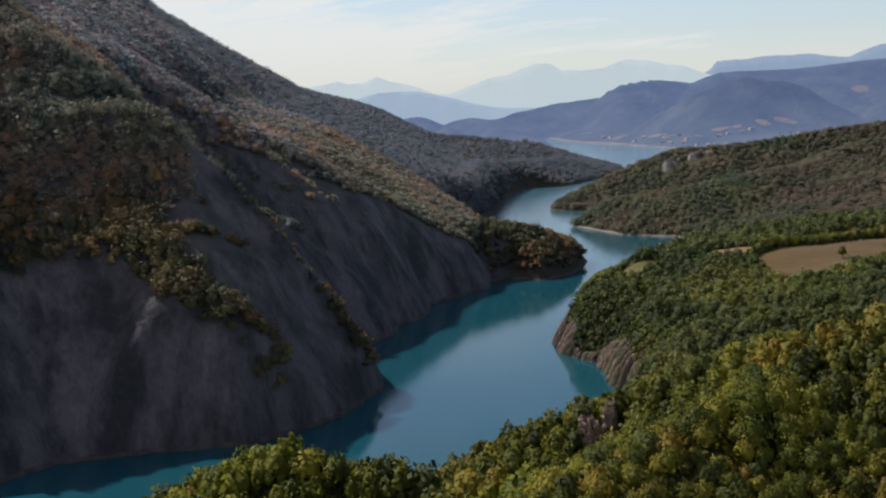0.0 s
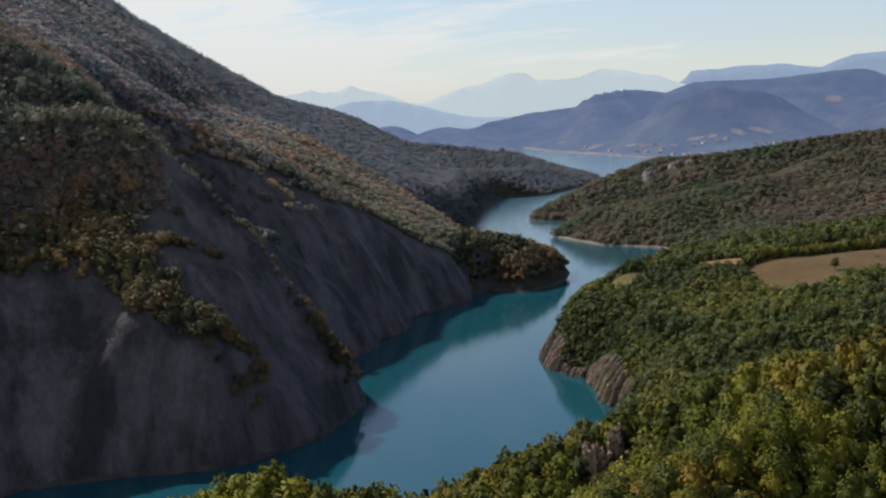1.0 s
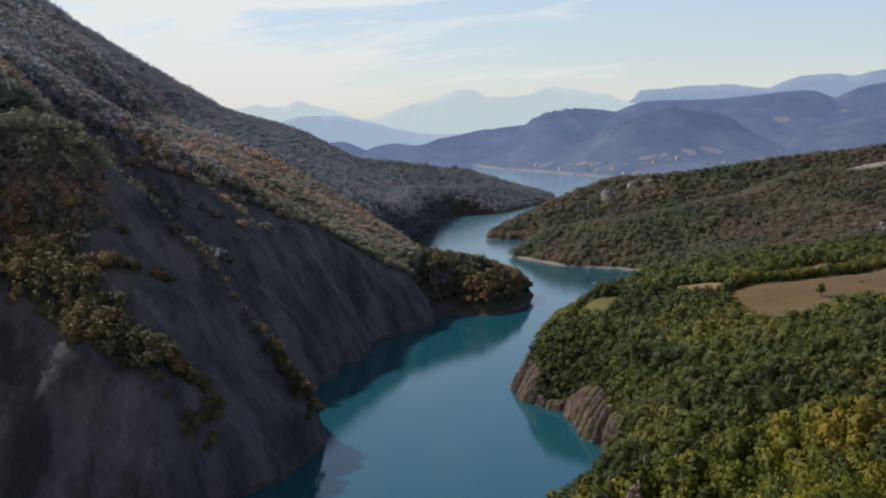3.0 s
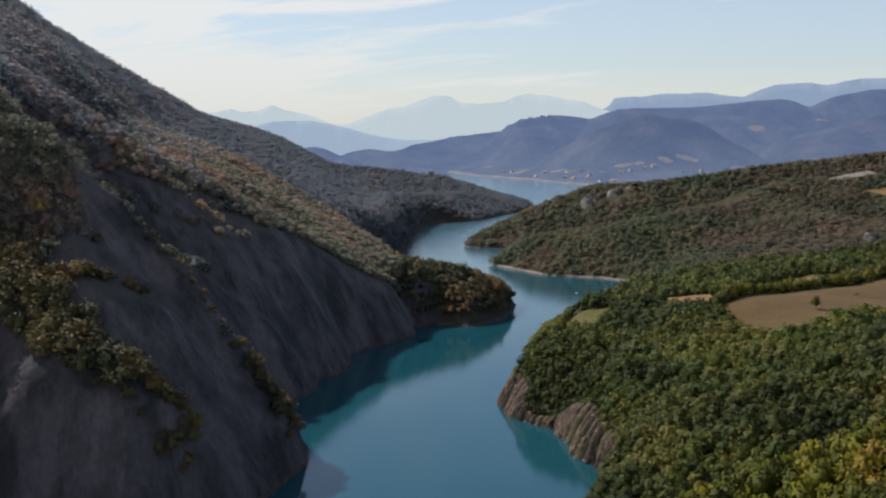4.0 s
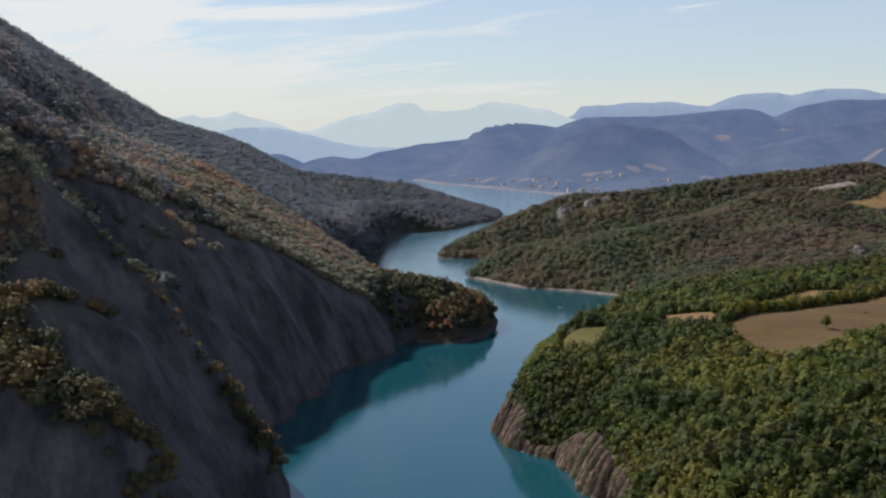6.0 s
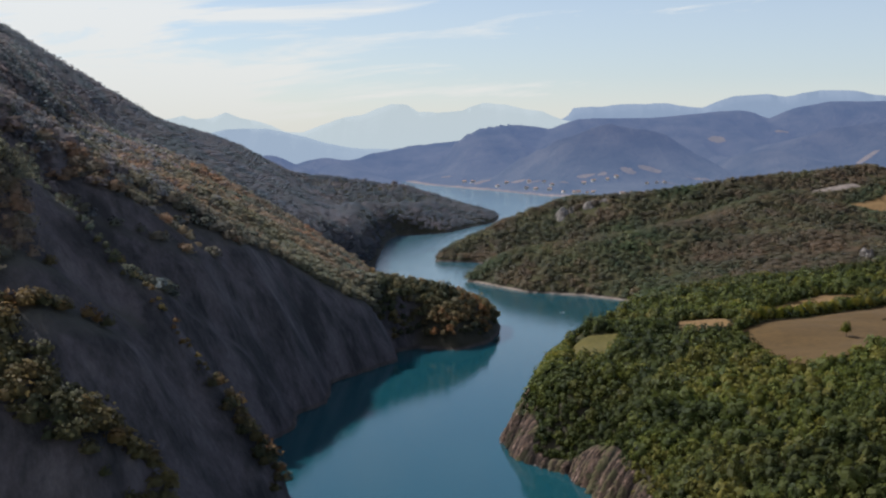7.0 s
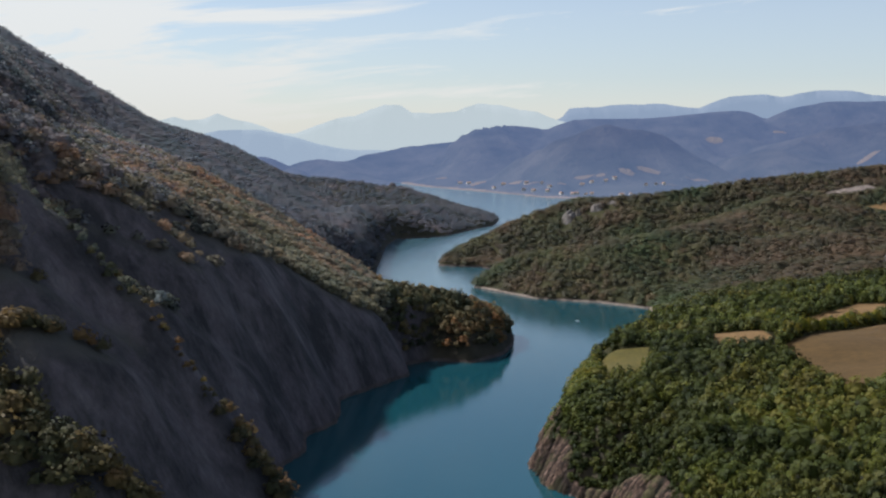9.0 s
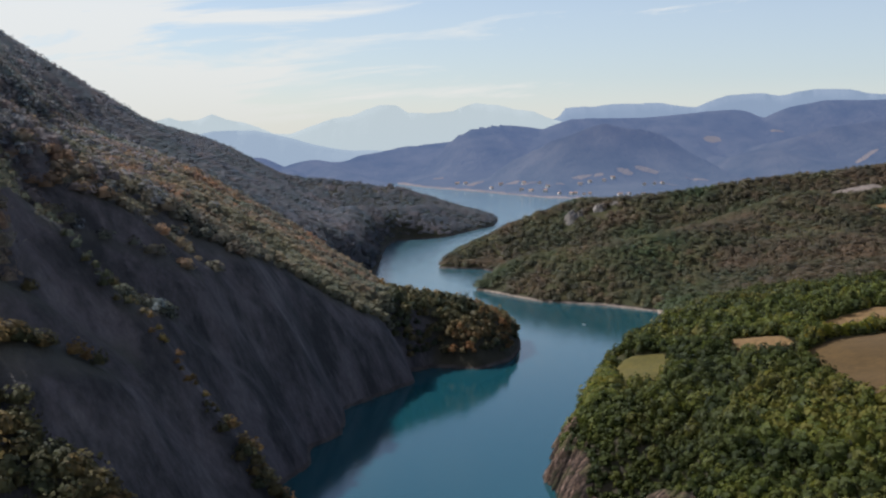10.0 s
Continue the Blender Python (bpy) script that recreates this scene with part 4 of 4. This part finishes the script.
SHAPES = tree_shapes(8)
firsts = []
for i, (place, height) in enumerate(NEAR_TREES):
    turn = random.uniform(0, 360)
    if i < len(SHAPES):
        firsts.append(broadleaf_tree(*SHAPES[i], place, height, turn, "round-crowned green broadleaf tree on the near hillside", "trees on the near hill"))
    else:
        t = copy_thing(firsts[i % len(SHAPES)], pose(*place, 0, 0, turn))
        t.scale = (height, height, height)
hedge_line = np.array([(207, 800), (228, 817), (264, 843), (330, 885), (430, 935)], float)
hedge_run = np.concatenate([[0], np.cumsum(np.hypot(*np.diff(hedge_line, axis=0).T))])
for i, s_ in enumerate(np.arange(0, hedge_run[-1], 4.6)):
    hx_ = np.interp(s_, hedge_run, hedge_line[:, 0]) + random.uniform(-1.2, 1.2)
    hy_ = np.interp(s_, hedge_run, hedge_line[:, 1]) + random.uniform(-1.2, 2.0)
    t = copy_thing(firsts[i % len(SHAPES)], pose(hx_, hy_, ground_z(hx_, hy_) - 0.4, 0, 0, random.uniform(0, 360)))
    t.scale = (random.uniform(6.8, 9.6),) * 3
    tagged(t, "tall dark green broadleaf tree in the hedge between the fields", "tree", "trees of the field hedge")
lone = broadleaf_tree(*SHAPES[2], (253, 772, ground_z(253, 772) + 0.3), 8.0, 40, "lone dark green tree standing in the ploughed field", "")


# ---- rock ----
def rock_outcrop(place, size, seed, material, label):
    """A weathered outcrop: upright slabs and ledges broken out of one block."""
    bm = bmesh.new()
    bmesh.ops.create_icosphere(bm, subdivisions=5, radius=1)
    for v in bm.verts:
        c = v.co.copy()
        c = Vector((math.copysign(abs(c.x) ** 0.55, c.x), math.copysign(abs(c.y) ** 0.55, c.y), math.copysign(abs(c.z) ** 0.6, c.z)))
        p = c * 1.3 + Vector((seed * 7.1, seed * 3.3, 0))
        slab = noise.cell(Vector((p.x * 2.6 + p.z * 0.7, p.y * 2.6, p.z * 0.9)))
        ledge = noise.cell(Vector((p.x * 1.2, p.y * 1.2, p.z * 3.1)))
        k = 0.85 + 0.2 * noise.fractal(p, 0.8, 2.2, 5) + 0.13 * slab + 0.12 * ledge
        v.co = Vector((c.x * size[0], c.y * size[1], c.z * size[2] * 0.95)) * k
    me = bpy.data.meshes.new("rock_outcrop")
    bm.to_mesh(me)
    bm.free()
    me.materials.append(material)
    ob = new("rock_outcrop", me)
    ob.matrix_basis = pose(*place, 0, 0, seed * 37)
    return tagged(ob, label, "rock")


rock_outcrop((42, 359, 50), (3.4, 3.2, 8), 1, ROCK, "brown rock pillar sticking out of the wood")
rock_outcrop((49, 365, 55), (4.0, 2.5, 5.5), 2, ROCK, "brown rock face among the trees")
rock_outcrop((486, 1216, ground_z(486, 1216) - 2), (8, 5, 11), 3, CRAG, "pale rock face at the foot of the wooded hill")


def crag(place, wide_, tall_, seed):
    """A bare rock face breaking out of a wooded slope: cracked upright slabs with a ragged rim that runs back into the hill."""
    e = 6.0
    gx_ = (ground_z(place[0] + e, place[1]) - ground_z(place[0] - e, place[1])) / (2 * e)
    gy_ = (ground_z(place[0], place[1] + e) - ground_z(place[0], place[1] - e)) / (2 * e)
    up = Vector((gx_, gy_)).normalized()
    u, v = np.meshgrid(np.linspace(-1, 1, 44), np.linspace(0, 1.5, 48), indexing="ij")
    rim = tall_ * (1 - 0.55 * np.abs(u) ** 2.5 + 0.22 * fbm(u * 9 + seed * 31, u * 0, 5, 3))
    h = np.minimum(v, 1) * rim
    a = u * wide_
    slabs = 2.6 * np.abs(fbm(a + seed * 17 + h * 0.2, h * 0.15, 6, 4)) + 1.1 * fbm(a + seed * 9, h * 0.5, 9, 3)
    back = 0.5 * h - slabs - 1.5 + 5.5 * np.abs(u) ** 3 + np.maximum(v - 1, 0) * 36
    x_ = place[0] + up.y * a + up.x * back
    y_ = place[1] - up.x * a + up.y * back
    z_ = ground_z(*place) - 3 + h + np.maximum(v - 1, 0) * 6
    me = fast_mesh("crag", np.stack([x_, y_, z_], -1).reshape(-1, 3), grid_faces(*u.shape))
    me.materials.append(CRAG)
    return tagged(new("crag", me), "pale grey limestone crag breaking out of the wooded slope", "rock", "crags on the wooded ridge")


for i, (px_, py_, wide_, tall_) in enumerate([(297, 1643, 8, 17), (333, 1647, 8, 11), (312, 1653, 6, 9), (355, 1653, 9, 6)]):
    crag((px_, py_), wide_, tall_, i)


def cliff_face():
    """The bare rock wall under the headland, with slanting beds and cracks."""
    a = np.array([p for p in RIGHT_SHORE if 568 <= p[1] <= 850][::-1], float)
    seg = np.hypot(*np.diff(a, axis=0).T)
    run = np.concatenate([[0], np.cumsum(seg)])
    s = np.arange(0, run[-1], 0.7)
    base = np.stack([np.interp(s, run, a[:, 0]), np.interp(s, run, a[:, 1])], -1)
    k = np.ones(9) / 9
    soft = np.stack([np.convolve(np.pad(base[:, i], 4, mode="edge"), k, "valid") for i in (0, 1)], -1)
    t = np.gradient(soft, axis=0)
    t /= np.linalg.norm(t, axis=1)[:, None]
    inward = np.stack([t[:, 1], -t[:, 0]], -1)
    top = cliff_top(soft[:, 1]) + 1.5 + 1.5 * fbm(s, s * 0, 14, 3)
    v = np.linspace(-0.06, 1, 60)
    S, V = np.meshgrid(s, v, indexing="ij")
    H = V * top[:, None]
    beds = S - H * 0.3
    crack = np.abs(fbm(beds, H * 0.15 + S * 0.05, 11, 3))
    lean = beds + 1.6 * fbm(S, H * 0.12, 16, 3)
    slab = (lean / 4.0) % 1.0      # steep slabs, each standing out at one edge and broken off at the other
    far_out = fbm(np.floor(lean / 4.0) * 5.3, 0.0 * H, 3, 2)
    out = 1.6 * fbm(S, H * 0.25, 20, 4) + 4.4 * np.minimum(crack, 0.8) + 3.4 * slab * (0.7 + 0.6 * far_out) + 0.5 * fbm(S * 1.5, H * 0.2, 2.4, 3) - 1.4
    depth = 1.0 + (top[:, None] / 1.9 + 0.8) * np.clip(V, 0, 1) + 1.2 * np.clip(V - 0.85, 0, 1) * 8 - np.clip(out, -1.0, 4) * np.clip(1.5 - V, 0.2, 1)
    P = soft[:, None, :] + inward[:, None, :] * depth[..., None]
    me = fast_mesh("cliff", np.concatenate([P, H[..., None]], -1).reshape(-1, 3), grid_faces(*S.shape))
    # pattern that drives the painted crack shade and lit edges
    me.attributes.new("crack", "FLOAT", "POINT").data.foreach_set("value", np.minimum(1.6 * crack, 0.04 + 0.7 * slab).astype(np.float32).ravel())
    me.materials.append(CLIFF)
    return tagged(new("cliff", me), "bare brown rock cliff dropping into the lake", "cliff", kind="structure")


cliff_face()


# ---- shore, boat, houses ----
SAND = plain("shore_gravel", (0.17, 0.13, 0.1), (0.29, 0.23, 0.175), 0.2, 0.95, 0.05)


def beach(line, width, label, lift=0.35, material=SAND):
    """A strip of bare gravel along the water's edge."""
    a = np.array(line, float)
    run = np.concatenate([[0], np.cumsum(np.hypot(*np.diff(a, axis=0).T))])
    s = np.arange(0, run[-1], 3.0)
    p = np.stack([np.interp(s, run, a[:, 0]), np.interp(s, run, a[:, 1])], -1)
    t = np.gradient(p, axis=0)
    t /= np.linalg.norm(t, axis=1)[:, None]
    side = np.stack([t[:, 1], -t[:, 0]], -1)
    w = width * (0.75 + 0.5 * fbm(s, s * 0, 25, 3)) * np.clip(np.minimum(s, s[-1] - s) / 12, 0.15, 1)
    offs = np.linspace(-0.3, 1, 6)
    v = p[:, None] + side[:, None] * (w[:, None] * offs[None])[..., None]
    z = np.broadcast_to(offs * 1.6 * min(width, 6) / 6 + 0.1 + lift, v.shape[:2])
    z = np.maximum(np.where(offs[None] < 0, -0.3, z), np.where(offs[None] > 0.05, land(v[..., 0], v[..., 1])[0] + lift, -0.3))
    me = fast_mesh("shore", np.concatenate([v, z[..., None]], -1).reshape(-1, 3), grid_faces(*z.shape))
    me.materials.append(material)
    return tagged(new("shore", smooth(me)), label, "beach", kind="structure")


beach([(146, 1405), (190, 1310), (240, 1279), (274, 1237)][::-1], 1.1, "pale gravel strip at the foot of the wooded hill")
beach([(274, 1237), (268, 1180), (255, 1160)][::-1], 6, "pale gravel spit at the end of the bay")
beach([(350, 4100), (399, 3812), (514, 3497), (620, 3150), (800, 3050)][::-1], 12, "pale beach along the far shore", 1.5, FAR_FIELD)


def boat(place, turn):
    """A small open motor boat."""
    root = new("boat")
    bm = bmesh.new()
    rows_ = []
    for i in range(9):
        u = i / 8
        half = 0.95 * (1 - max(0, (u - 0.45) / 0.55) ** 2.2) + 0.02
        rise_ = 0.62 + 0.25 * u ** 2
        rows_.append([bm.verts.new((x, 4.8 * (u - 0.5), z)) for x, z in ((-half, rise_), (-half * 0.75, 0.05), (0, -0.2 + 0.3 * u ** 3), (half * 0.75, 0.05), (half, rise_), (half * 0.86, rise_), (0, 0.25), (-half * 0.86, rise_))])
    for a, b in zip(rows_[:-1], rows_[1:]):
        for k in range(8):
            bm.faces.new((a[k], a[(k + 1) % 8], b[(k + 1) % 8], b[k]))
    bm.faces.new(rows_[0][::-1])
    bm.faces.new(rows_[-1])
    part("hull", bm, WHITE, root)
    bm = bmesh.new()
    bmesh.ops.create_cube(bm, size=1, matrix=pose(0, 0.5, 0.85) @ Matrix.Diagonal((1.1, 0.9, 0.7, 1)))
    bmesh.ops.bevel(bm, geom=bm.edges[:], offset=0.15, segments=2, affect="EDGES")
    part("console", bm, WHITE, root)
    bm = bmesh.new()
    bmesh.ops.create_cube(bm, size=1, matrix=pose(0, -2.5, 0.6) @ Matrix.Diagonal((0.4, 0.4, 0.9, 1)))
    bmesh.ops.bevel(bm, geom=bm.edges[:], offset=0.1, segments=2, affect="EDGES")
    part("outboard_motor", bm, DARK, root, "dark outboard motor")
    root.matrix_basis = pose(*place, 0, 0, turn) @ Matrix.Diagonal((0.7, 0.7, 0.7, 1))
    return tagged(root, "small white motor boat afloat on the lake", "boat")


WHITE = plain("white_paint", (0.72, 0.72, 0.7), (0.82, 0.82, 0.8), 0.6, 0.4)
DARK = plain("dark_plastic", (0.03, 0.03, 0.03), (0.06, 0.06, 0.06), 2.0, 0.5)
# roof and wall colours lightened in place of haze over the houses
TILES = plain("roof_tiles", (0.3, 0.19, 0.14), (0.42, 0.27, 0.2), 0.4, 0.9)
RENDERED = plain("rendered_wall", (0.52, 0.46, 0.39), (0.65, 0.6, 0.52), 0.3, 0.9)
boat((194, 1174, 0.02), 70)


def house(place, size, turn, label="pale rendered farmhouse with a tiled roof on the far shore", group="houses on the far shore"):
    """A small farmhouse with a gabled roof."""
    w, l, h = size
    root = new("house")
    bm = bmesh.new()
    bmesh.ops.create_cube(bm, size=1, matrix=pose(0, 0, h / 2 - 1) @ Matrix.Diagonal((w, l, h + 2, 1)))
    part("wall", bm, RENDERED, root)
    bm = bmesh.new()
    e, ridge_z = 0.4, h + w * 0.28
    for y0, y1 in ((-l / 2 - e, l / 2 + e),):
        v = [bm.verts.new(c) for c in ((-w / 2 - e, y0, h), (0, y0, ridge_z), (w / 2 + e, y0, h), (-w / 2 - e, y1, h), (0, y1, ridge_z), (w / 2 + e, y1, h))]
        for f in ((0, 1, 4, 3), (1, 2, 5, 4), (0, 2, 1), (3, 4, 5), (0, 3, 5, 2)):
            bm.faces.new([v[i] for i in f])
    part("roof", bm, TILES, root, "red-brown tiled gable roof")
    for side in (-1, 1):
        for k in (-0.25, 0.25):
            bm = bmesh.new()
            bmesh.ops.create_cube(bm, size=1, matrix=pose(side * (w / 2 + 0.02), k * l, h * 0.55) @ Matrix.Diagonal((0.12, 1.1, 1.5, 1)))
            part("window", bm, DARK, root, "dark window")
    root.matrix_basis = pose(*place, 0, 0, turn)
    return tagged(root, label, "house", group)


r = np.random.default_rng(33)
for hx_, hy_ in ((690, 3190), (705, 3215), (668, 3225), (720, 3180), (740, 3200), (640, 3260), (612, 3300), (596, 3345), (655, 3300), (800, 3140), (830, 3160), (862, 3150), (545, 3500), (575, 3520), (935, 3290), (960, 3300), (905, 3280), (748, 3330), (775, 3335), (812, 3330), (838, 3338), (622, 3440), (655, 3395), (505, 3690), (488, 3740)):
    house((hx_, hy_, ground_z(hx_, hy_)), (r.uniform(7, 9), r.uniform(9, 13), r.uniform(4, 5.5)), r.uniform(0, 180))
